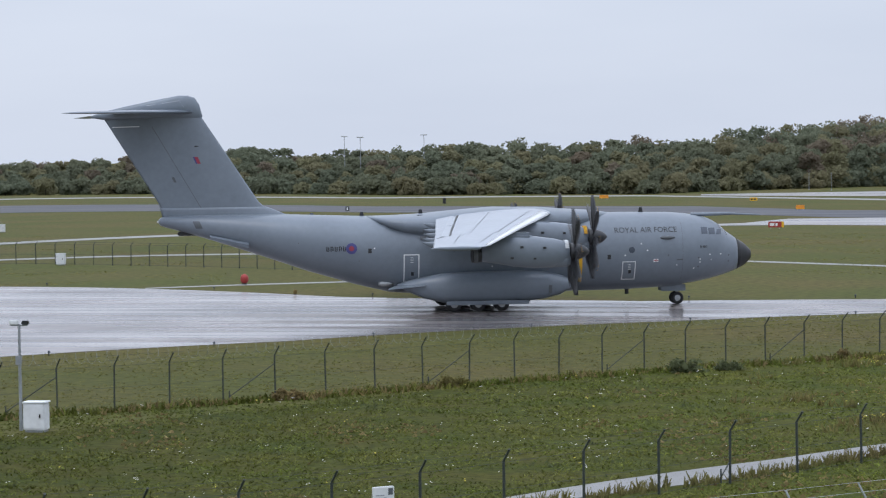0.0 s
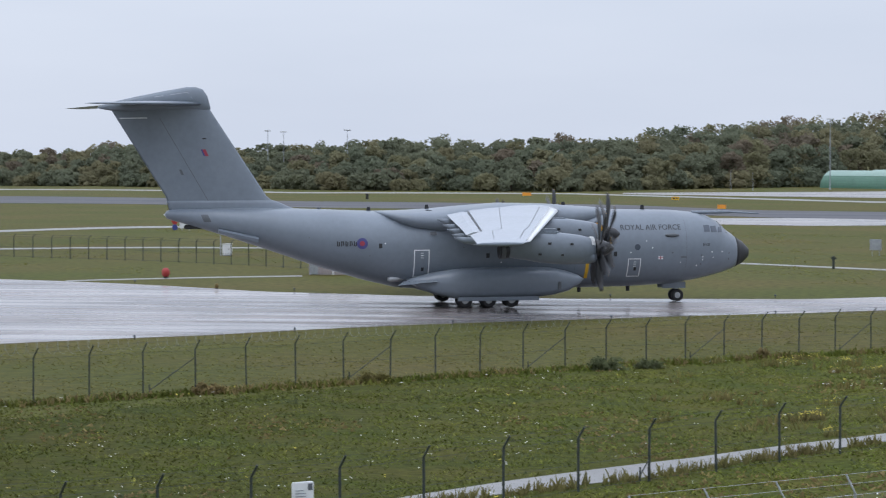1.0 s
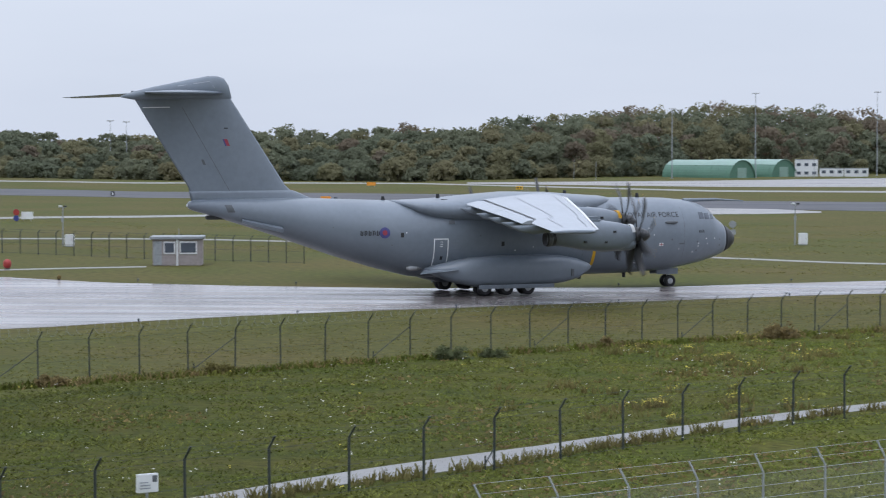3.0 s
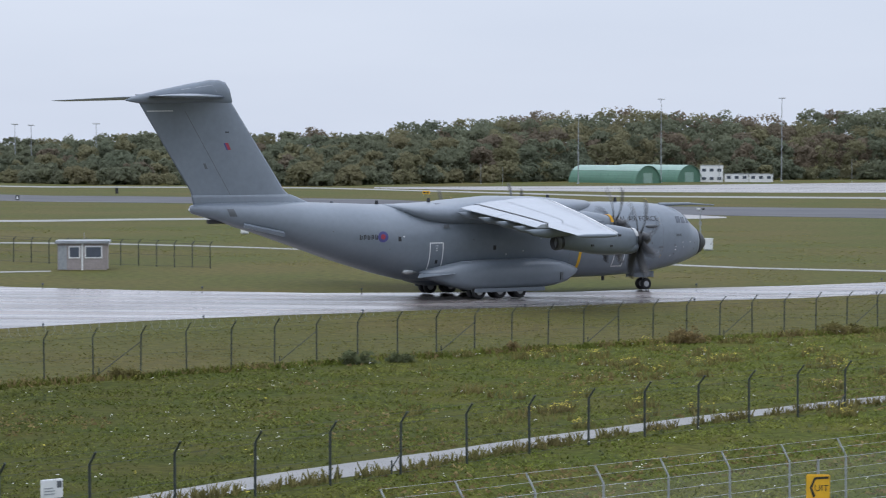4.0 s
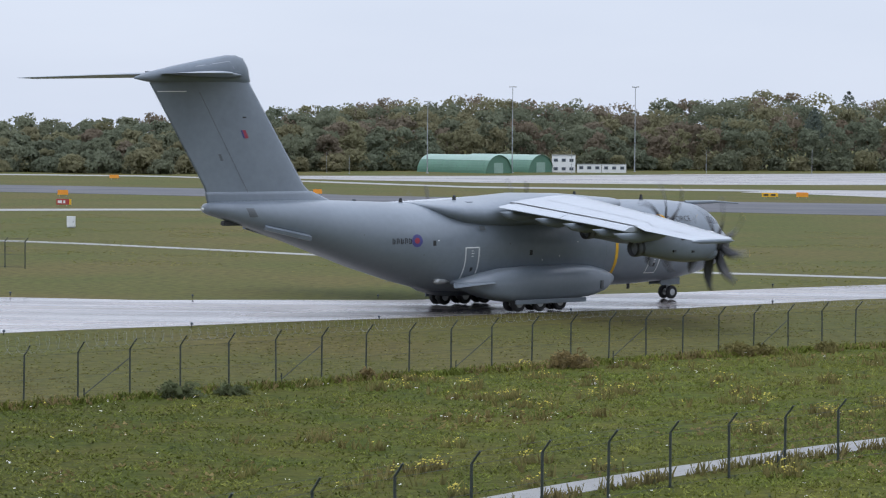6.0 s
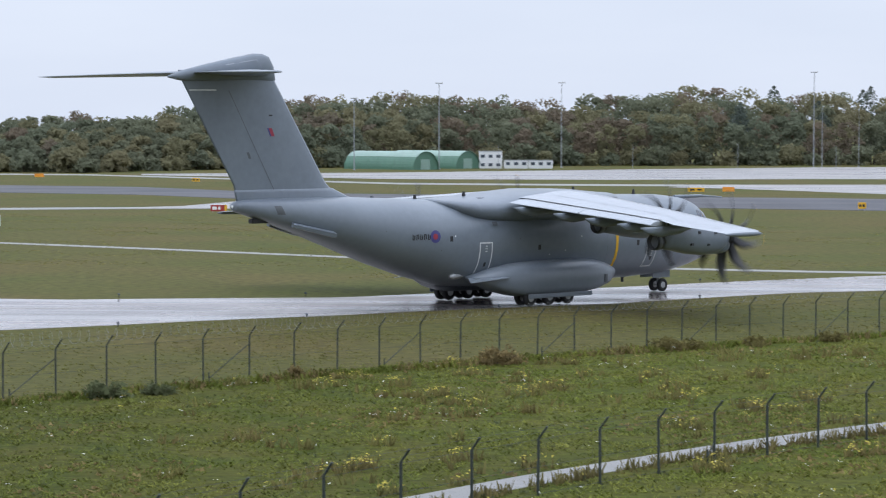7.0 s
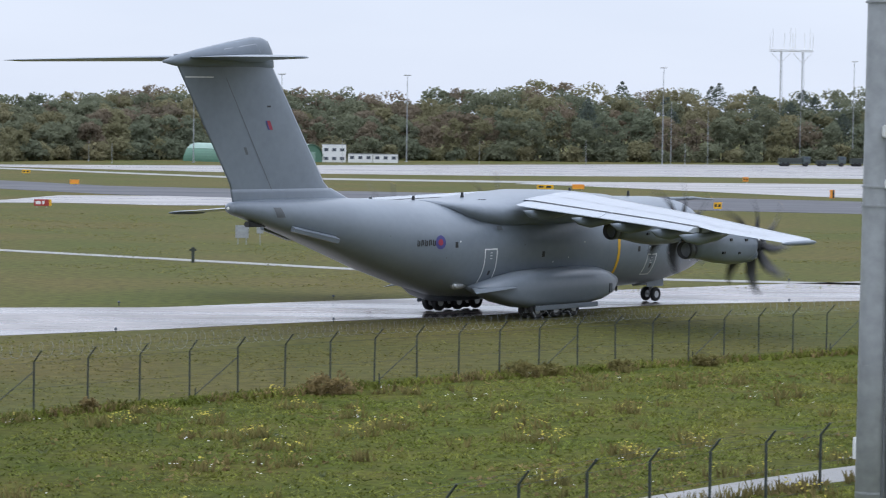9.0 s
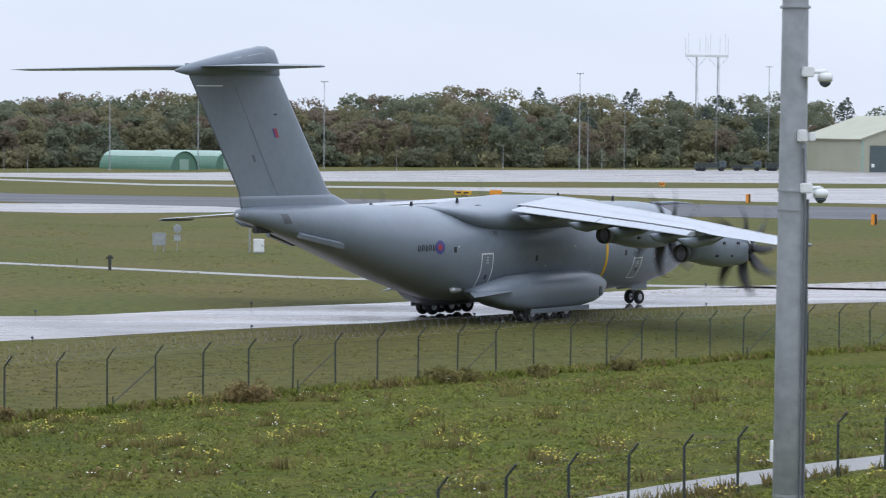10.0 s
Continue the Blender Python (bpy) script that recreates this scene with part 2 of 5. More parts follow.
MEADOW_GROUND = material("meadow_turf", (0.05, 0.063, 0.008), 0.9, scale=2.6, coarse=0.3, vary=0.5, second=(0.072, 0.07, 0.012), bump=0.9, spec=0.1, graded=True)
band("meadow", ((-40, 8), (40, 8)), ((-40, 68), (-34, 76.5), (-28, 84), (-22, 92.2), (-16, 100.6), (-10, 110), (-5, 119.3), (0, 131.0), (4, 142), (8, 155), (14, 182)), MEADOW_GROUND, 0.006, "lush uneven green meadow between the fences", -34, 14, cat="meadow")
NEAR_EDGE = ((-30, 122), (-23, 128.7), (-16.5, 134.4), (-11.15, 143.5), (-7, 150.5), (-2.3, 160.5), (3, 176), (6.5, 193), (11.3, 209), (18, 240))
FAR_EDGE = ((-30, 225), (-23.1, 201.7), (-19.6, 190), (-15.2, 175.5), (-12, 172), (-7.8, 171), (-2.3, 177), (3, 194.5), (6.5, 212), (11.3, 238), (18, 275))
band("taxiway", NEAR_EDGE, FAR_EDGE, TAXI, 0.02, "wet concrete taxiway with dark streaks and shallow puddles", -30, 18)
band("service_path", ((-16, 65), (-9.9, 70.8), (-6.2, 73.6), (-1, 81.2), (3, 88.2), (6.5, 95), (10, 102.7), (18, 124)),
     ((-16, 66.5), (-11.8, 71.2), (-9, 74.4), (-5, 78.5), (-1, 84.1), (3, 90.9), (6.5, 98.4), (11.3, 110), (18, 132)), LANE, 0.02, "narrow pale grey asphalt path beside the fence", -16, 18)
band("footpath", ((-19.8, 190.6), (-17.57, 192.6), (-15.17, 195.4), (-14.2, 196.6)), ((-19.8, 191.8), (-17.57, 194.2), (-15.17, 197), (-14.2, 198.2)), LANE, 0.025, "narrow pale footpath to the guard hut", -19.8, -14.2)
band("perimeter_lane", ((-30, 268), (-23, 254), (-12.8, 251), (-9.7, 247), (1.8, 222.8), (6.5, 221.8), (18, 226)),
     ((-30, 271.5), (-23, 257.5), (-12.8, 254), (-9.7, 250), (1.8, 225.6), (6.5, 224.6), (18, 229)), LANE, 0.02, "narrow pale asphalt lane through the grass", -30, 18)
band("field_lane", ((-30, 290), (-23, 302), (-18.5, 316), (-14.3, 322), (-9.8, 341), (-4.5, 365), (18, 365)),
     ((-30, 297), (-23, 309), (-18.5, 323), (-14.3, 330), (-9.8, 349), (-4.5, 373), (18, 366)), LANE, 0.02, "pale concrete lane crossing the grass", -30, -4.4)
band("turn_off", ((-7, 357), (-4.4, 366), (-2.3, 367), (0.4, 383), (1.2, 392)), ((-7, 358), (-5.4, 373), (-4.4, 400), (-2.3, 410), (0.4, 409), (1.2, 398)), APRON, 0.045,
     "broad wet concrete turn-off joining the runway", -7, 1.2, cat="pavement")
band("runway", ((-30, 480), (-23, 482), (-14.3, 431), (-6.4, 431), (-3.4, 411), (6.5, 402), (18, 390)), ((-30, 560), (-23, 556), (-14.3, 481), (-6.4, 487), (-3.4, 460), (6.5, 470), (18, 440)),
     RUNWAY, 0.03, "dark damp asphalt runway", -30, 18, cat="runway")
band("concrete_strip", ((-30, 640), (-23, 640), (-14.3, 570), (-7.7, 598), (-1, 545), (6.5, 560), (18, 590)), ((-30, 655), (-23, 655), (-14.3, 584), (-7.7, 612), (-1, 560), (6.5, 578), (18, 604)),
     LANE, 0.02, "pale concrete strip behind the runway", -30, 18)
band("apron", ((-6.4, 609), (-1, 602), (3.2, 619), (6.5, 644), (11.3, 654), (20, 680)), ((-6.4, 625), (-1, 690), (3.2, 770), (6.5, 830), (11.3, 868), (20, 900)), APRON, 0.04,
     "wide wet pale concrete apron", -6.4, 20)
band("connector", ((4, 545), (5, 538), (8.8, 487), (11.3, 480), (18, 470)), ((4, 546), (5, 574), (8.8, 590), (11.3, 605), (18, 615)), APRON, 0.035, "wet concrete connector between runway and apron", 4, 18)


# ---- the transport aircraft: nose at its origin, x forward, y to port ----
SECTIONS = ((0.0, 3.25, 3.25, 0.0), (-0.06, 3.6, 2.95, 0.33), (-0.5, 4.02, 2.55, 0.75), (-1.14, 4.42, 2.24, 1.15), (-1.8, 4.88, 2.0, 1.55), (-2.43, 5.45, 1.82, 1.92), (-3.1, 5.8, 1.66, 2.2),
            (-3.9, 6.02, 1.5, 2.45), (-5.7, 6.19, 1.22, 2.74), (-8.9, 6.25, 1.07, 2.82), (-14.0, 6.25, 1.03, 2.82), (-22.0, 6.22, 1.05, 2.82), (-24.4, 6.22, 1.2, 2.82),
            (-26.7, 6.28, 1.76, 2.74), (-29.7, 6.4, 2.66, 2.46), (-32.0, 6.48, 3.46, 2.08), (-35.0, 6.5, 4.48, 1.4), (-37.0, 6.48, 5.12, 0.92), (-38.5, 6.45, 5.56, 0.64), (-39.1, 6.42, 5.72, 0.5), (-39.4, 6.34, 5.84, 0.36), (-39.52, 6.2, 5.98, 0.14))
POWER = 2.25


def hull(x):
    """Crown, keel and half width of the fuselage at x."""
    xs = [-s[0] for s in SECTIONS]
    return [float(np.interp(-x, xs, [s[i] for s in SECTIONS])) for i in (1, 2, 3)]


def hull_side(x, z):
    top, low, w = hull(x)
    c, hh = (top + low) / 2, max((top - low) / 2, 1e-3)
    return w * max(0.0, 1 - min(1, abs((z - c) / hh)) ** POWER) ** (1 / POWER)


def hull_loop(x, k=48):
    top, low, w = hull(x)
    c, hh, loop = (top + low) / 2, (top - low) / 2, []
    for i in range(k):
        a = 2 * math.pi * i / k
        ca, sa = math.cos(a), math.sin(a)
        loop.append((x, w * math.copysign(abs(ca) ** (2 / POWER), ca), c + hh * math.copysign(abs(sa) ** (2 / POWER), sa)))
    return loop


plane = tagged(new("transport_aircraft"), "large grey four-propeller military transport aircraft with a high T-tail", "aircraft")

xs = np.concatenate([np.linspace(-1.14, -6, 22), np.linspace(-6.6, -24, 30), np.linspace(-24.5, -39.1, 38), [-39.2, -39.3, -39.4, -39.47, -39.52]])
part("fuselage", rings([hull_loop(float(x)) for x in xs]), SKIN, plane, "smooth grey painted fuselage", True)
part("nose_cone", rings([hull_loop(float(x)) for x in (-0.004, -0.03, -0.06, -0.15, -0.3, -0.5, -0.7, -0.9, -1.13)]), BLACK, plane, "matt black radome", True)


def on_skin(name, cells, mat, off=0.014, side=-1, label=""):
    """Paint or a flush panel: quads of (x, z) corners laid on the hull's side."""
    bm = bmesh.new()
    for quad in cells:
        bm.faces.new([bm.verts.new((x, side * (hull_side(x, z) + off), z)) for x, z in quad])
    return part(name, bm, mat, plane, label)


def patch(x0, x1, z0, z1, nx=2, nz=4, lean=0.0):
    out = []
    for i in range(nx):
        for j in range(nz):
            a, b = x0 + (x1 - x0) * i / nx, x0 + (x1 - x0) * (i + 1) / nx
            c, d = z0 + (z1 - z0) * j / nz, z0 + (z1 - z0) * (j + 1) / nz
            out.append([(a + lean * (c - z0), c), (b + lean * (c - z0), c), (b + lean * (d - z0), d), (a + lean * (d - z0), d)])
    return out


def frame_cells(x0, x1, z0, z1, t):
    return patch(x0, x1, z0, z0 + t, 3, 1) + patch(x0, x1, z1 - t, z1, 3, 1) + patch(x0, x0 + t, z0 + t, z1 - t, 1, 8) + patch(x1 - t, x1, z0 + t, z1 - t, 1, 8)


def disc_cells(x, z, r0, r1, k=24):
    cells = []
    for i in range(k):
        a, b = 2 * math.pi * i / k, 2 * math.pi * (i + 1) / k
        cells.append([(x + r * math.cos(q), z + r * math.sin(q)) for r, q in ((r0, a), (r1, a), (r1, b), (r0, b))])
    return cells


def lettering(text, x0, x1, z0, z1):
    cu = bpy.data.curves.new("lettering", "FONT")
    cu.body, cu.resolution_u = text, 3
    tmp = bpy.data.objects.new("lettering", cu)
    me = bpy.data.meshes.new_from_object(tmp)
    bpy.data.objects.remove(tmp)
    bm = bmesh.new()
    bm.from_mesh(me)
    bpy.data.meshes.remove(me)
    bmesh.ops.triangulate(bm, faces=bm.faces)
    lo = [min(v.co[i] for v in bm.verts) for i in (0, 1)]
    hi = [max(v.co[i] for v in bm.verts) for i in (0, 1)]
    for v in bm.verts:
        x = x0 + (x1 - x0) * (v.co.x - lo[0]) / (hi[0] - lo[0])
        z = z0 + (z1 - z0) * (v.co.y - lo[1]) / (hi[1] - lo[1])
        v.co = (x, -(hull_side(x, z) + 0.016), z)
    me = bpy.data.meshes.new("lettering")
    bm.to_mesh(me)
    bm.free()
    me.materials.append(BLACK)
    ob = new("lettering", me)
    ob.parent = plane
    ob["label"] = "dark stencilled words ROYAL AIR FORCE"


lettering("ROYAL AIR FORCE", -9.72, -5.55, 4.93, 5.27)
for i in range(5):
    x = -28.72 + 0.27 * i
    on_skin("serial_bar", patch(x, x + 0.07, 4.04, 4.36, 1, 3) + patch(x + 0.055, x + 0.17, 4.31 if i % 2 else 4.04, 4.36 if i % 2 else 4.09, 1, 1) + patch(x + 0.12, x + 0.19, 4.09, 4.31, 1, 2), BLACK)
for i in range(3):
    x = -3.98 + 0.18 * i
    on_skin("number_bar", patch(x, x + 0.04, 3.82, 4.0, 1, 2) + patch(x + 0.08, x + 0.12, 3.82, 4.0, 1, 2), BLACK)
roundel = on_skin("roundel", disc_cells(-27.09, 4.21, 0.17, 0.36), PURPLE, label="dark blue roundel ring")
on_skin("roundel_centre", disc_cells(-27.09, 4.21, 0.001, 0.17), MAROON, label="dull red roundel centre")
for x0, x1, z0, z1, t in ((-23.72, -22.68, 1.95, 3.78, 0.075), (-9.28, -8.38, 1.82, 3.05, 0.06)):
    on_skin("door_outline", frame_cells(x0, x1, z0, z1, t), WHITE, label="white painted door outline")
    on_skin("door_window", patch((x0 + x1) / 2 - 0.02, (x0 + x1) / 2 + 0.16, z0 + 0.42, z0 + 0.66, 2, 2), BLACK)
    for dz in (0.55, 0.4, 0.25):
        on_skin("placard", patch((x0 + x1) / 2 - 0.06, (x0 + x1) / 2 + 0.12, z1 - dz, z1 - dz + 0.04, 1, 1), WHITE)
on_skin("wing_root_stripe", patch(-12.16, -11.94, 1.75, 4.3, 1, 12), YELLOW, label="vertical yellow warning stripe")
on_skin("flag_marking", patch(-7.2, -6.86, 2.98, 3.18, 2, 2), WHITE)
on_skin("flag_cross", patch(-7.06, -7.0, 2.98, 3.18, 1, 2) + patch(-7.2, -6.86, 3.06, 3.1, 2, 1), MAROON, 0.02)
on_skin("round_window", disc_cells(-8.64, 3.8, 0.001, 0.2), GLASS, label="dark round side window")
for x, z in ((-10.16, 3.36), (-18.8, 3.35), (-25.9, 4.05)):
    on_skin("small_window", patch(x - 0.11, x + 0.11, z - 0.15, z + 0.15, 2, 2), BLACK)
on_skin("placard", patch(-5.62, -5.2, 3.06, 3.15, 2, 1), SKIN_DARK)
for x, z in ((-7.6, 3.75), (-9.1, 3.45), (-4.4, 2.5), (-3.3, 3.4), (-2.5, 3.4), (-17.9, 2.9), (-4.0, 3.1), (-4.0, 2.9), (-25.6, 4.2)):
    on_skin("rivet_plate", disc_cells(x, z, 0.001, 0.05, 8), WHITE)
for x, z in ((-1.9, 3.3), (-1.9, 2.9), (-4.1, 2.6), (-4.1, 3.2), (-6.2, 3.4)):
    on_skin("sensor", disc_cells(x, z, 0.001, 0.06, 8), SKIN_DARK)
# panel seams
for x in (-5.2, -12.9):
    on_skin("seam", patch(x, x + 0.014, hull(x)[1] + 0.5, hull(x)[0] - 0.4, 1, 16), SKIN_DARK, 0.006)
# cockpit glazing
for side in (-1, 1):
    for k, (x0, x1, z0, z1) in enumerate(((-3.85, -3.4, 4.76, 5.2), (-3.32, -2.85, 4.72, 5.14), (-2.78, -2.42, 4.7, 5.04))):
        on_skin("cockpit_window", patch(x0, x1, z0, z1, 3, 3, 0.35 * (k == 2)), GLASS, 0.012, side, "dark cockpit pane")
bm = bmesh.new()
for y0, y1 in ((-1.2, -0.1), (0.1, 1.2)):
    for i in range(4):
        ya, yb = y0 + (y1 - y0) * i / 4, y0 + (y1 - y0) * (i + 1) / 4
        quad = []
        for x, z, y in ((-1.9, 4.95, ya), (-1.9, 4.95, yb), (-2.42, 5.42, yb), (-2.42, 5.42, ya)):
            top, low, w = hull(x)
            zz = (top + low) / 2 + (top - low) / 2 * max(0, 1 - abs(y / w) ** POWER) ** (1 / POWER)
            quad.append(bm.verts.new((x, y, zz + 0.014)))
        bm.faces.new(quad)
part("windscreen", bm, GLASS, plane, "dark windscreen panes")
# window of the tail, strake and ramp fairings
on_skin("tail_vent", patch(-37.1, -36.65, 5.62, 6.1, 3, 5, -0.45), SKIN_DARK, 0.02, label="dark triangular tail vent")
for s in (-1, 1):
    part("ramp_strake", rings([[(-36.2, s * 1.0, 5.2), (-36.2, s * 1.2, 5.08), (-36.2, s * 1.14, 4.92), (-36.2, s * 0.9, 4.92)], [(-33.7, s * 1.55, 4.66), (-33.7, s * 1.88, 4.52), (-33.7, s * 1.8, 4.3), (-33.7, s * 1.5, 4.3)]]), SKIN, plane, "pale fairing under the tail")
part("tail_bumper", boxes((-38.3, -36.4, -0.2, 0.2, 5.15, 5.42), bevel=0.05), BLACK, plane)
part("tail_lamp", lathe(((-39.62, 0.02), (-39.57, 0.07), (-39.5, 0.09)), "X", 10, (0, 0, 6.08)), WHITE, plane)

# wing box fairing on the crown
FAIR = ((-9.6, 5.9, 6.2, 0.5), (-10.6, 5.6, 6.4, 1.5), (-12.2, 5.1, 6.5, 2.35), (-14.5, 4.7, 6.68, 2.93), (-17.5, 4.55, 6.74, 2.96), (-20.5, 4.6, 6.52, 2.96), (-22.3, 4.72, 6.36, 2.9), (-23.6, 4.95, 6.3, 2.78), (-24.5, 5.3, 6.27, 2.5), (-25.3, 5.75, 6.26, 1.8), (-25.9, 6.05, 6.26, 0.8))
loops = []
for x, low, top, w in FAIR:
    c, hh = (top + low) / 2, (top - low) / 2
    loops.append([(x, w * math.copysign(abs(math.cos(a)) ** 0.7, math.cos(a)), c + hh * math.copysign(abs(math.sin(a)) ** 0.8, math.sin(a))) for a in [2 * math.pi * i / 28 for i in range(28)]])
part("wing_fairing", rings(loops), SKIN, plane, "bulged fairing over the wing root", True)


def foil(le, te, y, z, thick, k=10):
    """An aerofoil loop in an x-z plane."""
    c = le - te
    up, dn = [], []
    for i in range(k + 1):
        s = (1 - math.cos(math.pi * i / k)) / 2
        h = thick * 2.6 * (0.2969 * math.sqrt(s) - 0.126 * s - 0.3516 * s * s + 0.2843 * s ** 3 - 0.1036 * s ** 4) / 0.26
        up.append((le - c * s, y, z + h * 0.62)), dn.append((le - c * s, y, z - h * 0.42))
    return up + dn[-2:0:-1]


LE = ((0, -13.2), (3, -14.1), (12, -17.3), (20.6, -20.45), (21.2, -21.2))
TE = ((0, -19.9), (3, -20.2), (12, -21.6), (20.6, -22.9), (21.2, -23.3))
TE_ALL = ((0, -21.2), (3, -21.6), (12, -22.6), (20.6, -23.65), (21.2, -23.7))
UP = ((0, 6.35), (3, 6.25), (12, 5.62), (21.2, 4.87))
TH = ((0, 0.55), (3, 0.5), (12, 0.34), (20.6, 0.15), (21.2, 0.07))
STN = [0, 1.5, 3, 5, 7, 9, 11, 12, 13.5, 15, 17, 19, 20.6, 21.0, 21.2]
for s in (-1, 1):
    # wing and flaps carry the sky's sheen in their base colour
    part("wing", rings([foil(between(LE, y), between(TE, y) if y < 15.3 else between(TE_ALL, y), s * y, between(UP, y), between(TH, y)) for y in STN]), WINGTOP, plane, "grey swept wing with drooping tip, lightened for sky sheen", True)
    for q in (3, 6):
        bm = bmesh.new()
        span = list(np.linspace(3.4, 19.6, 14))
        for ya, yb in zip(span, span[1:]):
            quad = []
            for y, dx in ((ya, 0.018), (ya, -0.018), (yb, -0.018), (yb, 0.018)):
                f = foil(between(LE, y), between(TE, y) if y < 15.3 else between(TE_ALL, y), s * y, between(UP, y), between(TH, y))
                quad.append(bm.verts.new((f[q][0] + dx, f[q][1], f[q][2] + 0.014)))
            bm.faces.new(quad)
        part("panel_seam", bm, SKIN_DARK, plane)
    lead = []
    for y in (3.2, 6, 9, 12, 15, 18, 20.4):
        f = foil(between(LE, y), between(TE, y), s * y, between(UP, y), between(TH, y))
        lead.append([(f[2][0], f[2][1], f[2][2] + 0.006), (f[1][0] + 0.006, f[1][1], f[1][2] + 0.006), (f[0][0] + 0.012, f[0][1], f[0][2]), (f[-1][0] + 0.006, f[-1][1], f[-1][2] - 0.006), (f[0][0] - 0.05, f[0][1], f[0][2])])
    part("leading_edge", rings(lead), WHITE, plane, "white strip along the leading edge", True)
    for y0, y1 in ((3.1, 9.1), (9.16, 15.2)):
        loops = []
        for y in np.linspace(y0, y1, 5):
            a, b, z = between(TE, y), between(TE_ALL, y), between(UP, y) - 0.05
            loops.append([(a + 0.02, s * y, z + 0.03), (a - 0.5, s * y, z + 0.015), (b, s * y, z - 0.16), (b, s * y, z - 0.2), (a - 0.5, s * y, z - 0.24), (a + 0.02, s * y, z - 0.2)])
        # black strip laid on the skin for the shade in the flap gap
        bm = bmesh.new()
        for ya, yb in zip(np.linspace(y0, y1, 5), np.linspace(y0, y1, 5)[1:]):
            bm.faces.new([bm.verts.new((between(TE, y) + dx, s * y, between(UP, y) + 0.012 + dz)) for y, dx, dz in ((ya, 0.05, 0.02), (ya, -0.05, 0), (yb, -0.05, 0), (yb, 0.05, 0.02))])
        part("flap_gap_shade", bm, BLACK, plane, "black strip for the shade in the gap ahead of the flap")
        part("flap", rings(loops), WINGTOP, plane, "grey flap along the trailing edge, lightened for sky sheen")
    for y in (4.4, 7.9, 10.6, 13.3, 15.2):
        z = between(UP, y) - 0.3
        b = between(TE_ALL, y)
        w = 0.17
        loops = [[(x, s * y + w * q * math.cos(a), zz + hh * math.sin(a)) for a in [2 * math.pi * i / 10 for i in range(10)]]
                 for x, zz, hh, q in ((b + 3.6, z - 0.05, 0.06, 0.3), (b + 2.4, z - 0.2, 0.24, 1), (b + 0.8, z - 0.3, 0.3, 1), (b - 0.2, z - 0.22, 0.2, 0.7), (b - 0.75, z - 0.08, 0.03, 0.2))]
        part("flap_track_fairing", rings(loops), SKIN, plane, "", True)
    part("wing_tip_pod", lathe(((-23.9, 0.03), (-23.4, 0.1), (-22, 0.13), (-21.2, 0.1), (-20.9, 0.02)), "X", 12, (0, s * 21.2, 4.83)), SKIN, plane, "", True)
    # landing gear sponson
    SP = ((-12.35, 1.72, 1.78, 2.9, 0.05), (-12.7, 1.4, 2.02, 3.25, 0.2), (-13.5, 0.98, 2.3, 3.65, 0.4), (-14.6, 0.74, 2.52, 4.0, 0.55), (-16, 0.6, 2.6, 4.2, 0.6), (-19, 0.56, 2.6, 4.25, 0.6),
          (-21.2, 0.6, 2.5, 4.15, 0.6), (-22.4, 0.88, 2.3, 3.8, 0.5), (-23.4, 1.3, 2.05, 3.3, 0.3), (-24.1, 1.7, 1.84, 2.8, 0.1))
    loops = []
    for x, low, top, w, _ in SP:
        c, hh = (top + low) / 2, (top - low) / 2
        loop = []
        for i in range(24):
            a = 2 * math.pi * i / 24
            u = math.copysign(abs(math.cos(a)) ** 0.6, math.cos(a))
            loop.append((x, s * (1.6 + (w - 1.6) * (0.5 + 0.5 * u)), c + hh * math.copysign(abs(math.sin(a)) ** (0.8 if math.sin(a) > 0 else 0.5), math.sin(a))))
        loops.append(loop)
    part("sponson", rings(loops), SKIN, plane, "rounded landing gear sponson", True)
    part("gear_door", boxes((-21.1, -15.7, *sorted((s * 4.12, s * 4.2)), 0.48, 0.74), bevel=0.03), SKIN, plane, "pale lower edge of the open gear door")
    part("stowage_hatch", boxes((-14.35, -14.15, *sorted((s * 3.9, s * 3.97)), 1.15, 1.65)), SKIN_DARK, plane)
    part("sponson_fin", rings([[(-22.4, s * 2.9, 1.98), (-22.4, s * 4.0, 1.75), (-22.4, s * 2.9, 1.85)], [(-24.3, s * 2.5, 1.72), (-24.9, s * 3.3, 1.5), (-24.3, s * 2.5, 1.62)]]), SKIN, plane, "small swept strake")
    part("scoop", lathe(((-25.3, 0.12), (-25.1, 0.2), (-24.6, 0.18), (-24.2, 0.05)), "X", 12, (0, s * (hull_side(-24.7, 1.85) - 0.02), 1.85)), STEEL, plane, "", True)
    part("pitot_pod", lathe(((-6.7, 0.03), (-6.55, 0.1), (-6.1, 0.13), (-5.75, 0.05)), "X", 10, (0, s * (hull_side(-6.2, 4.57) + 0.05), 4.57)), SKIN_DARK, plane, "", True)
    # tail plane
    loops = [foil(-37.15, -42.3, s * 0.2, 13.22, 0.3), foil(-39.9, -43.3, s * 3.5, 13.2, 0.25), foil(-44.0, -45.2, s * 9.6, 13.08, 0.12), foil(-44.6, -45.3, s * 9.9, 13.07, 0.03)]
    part("tailplane", rings(loops), SKIN, plane, "slim grey horizontal stabiliser", True)


def level_loop(z, le, te, thick, k=10):
    return [(x, y, z) for x, _, y in foil(le, te, 0, 0, thick * 1.0, k)]


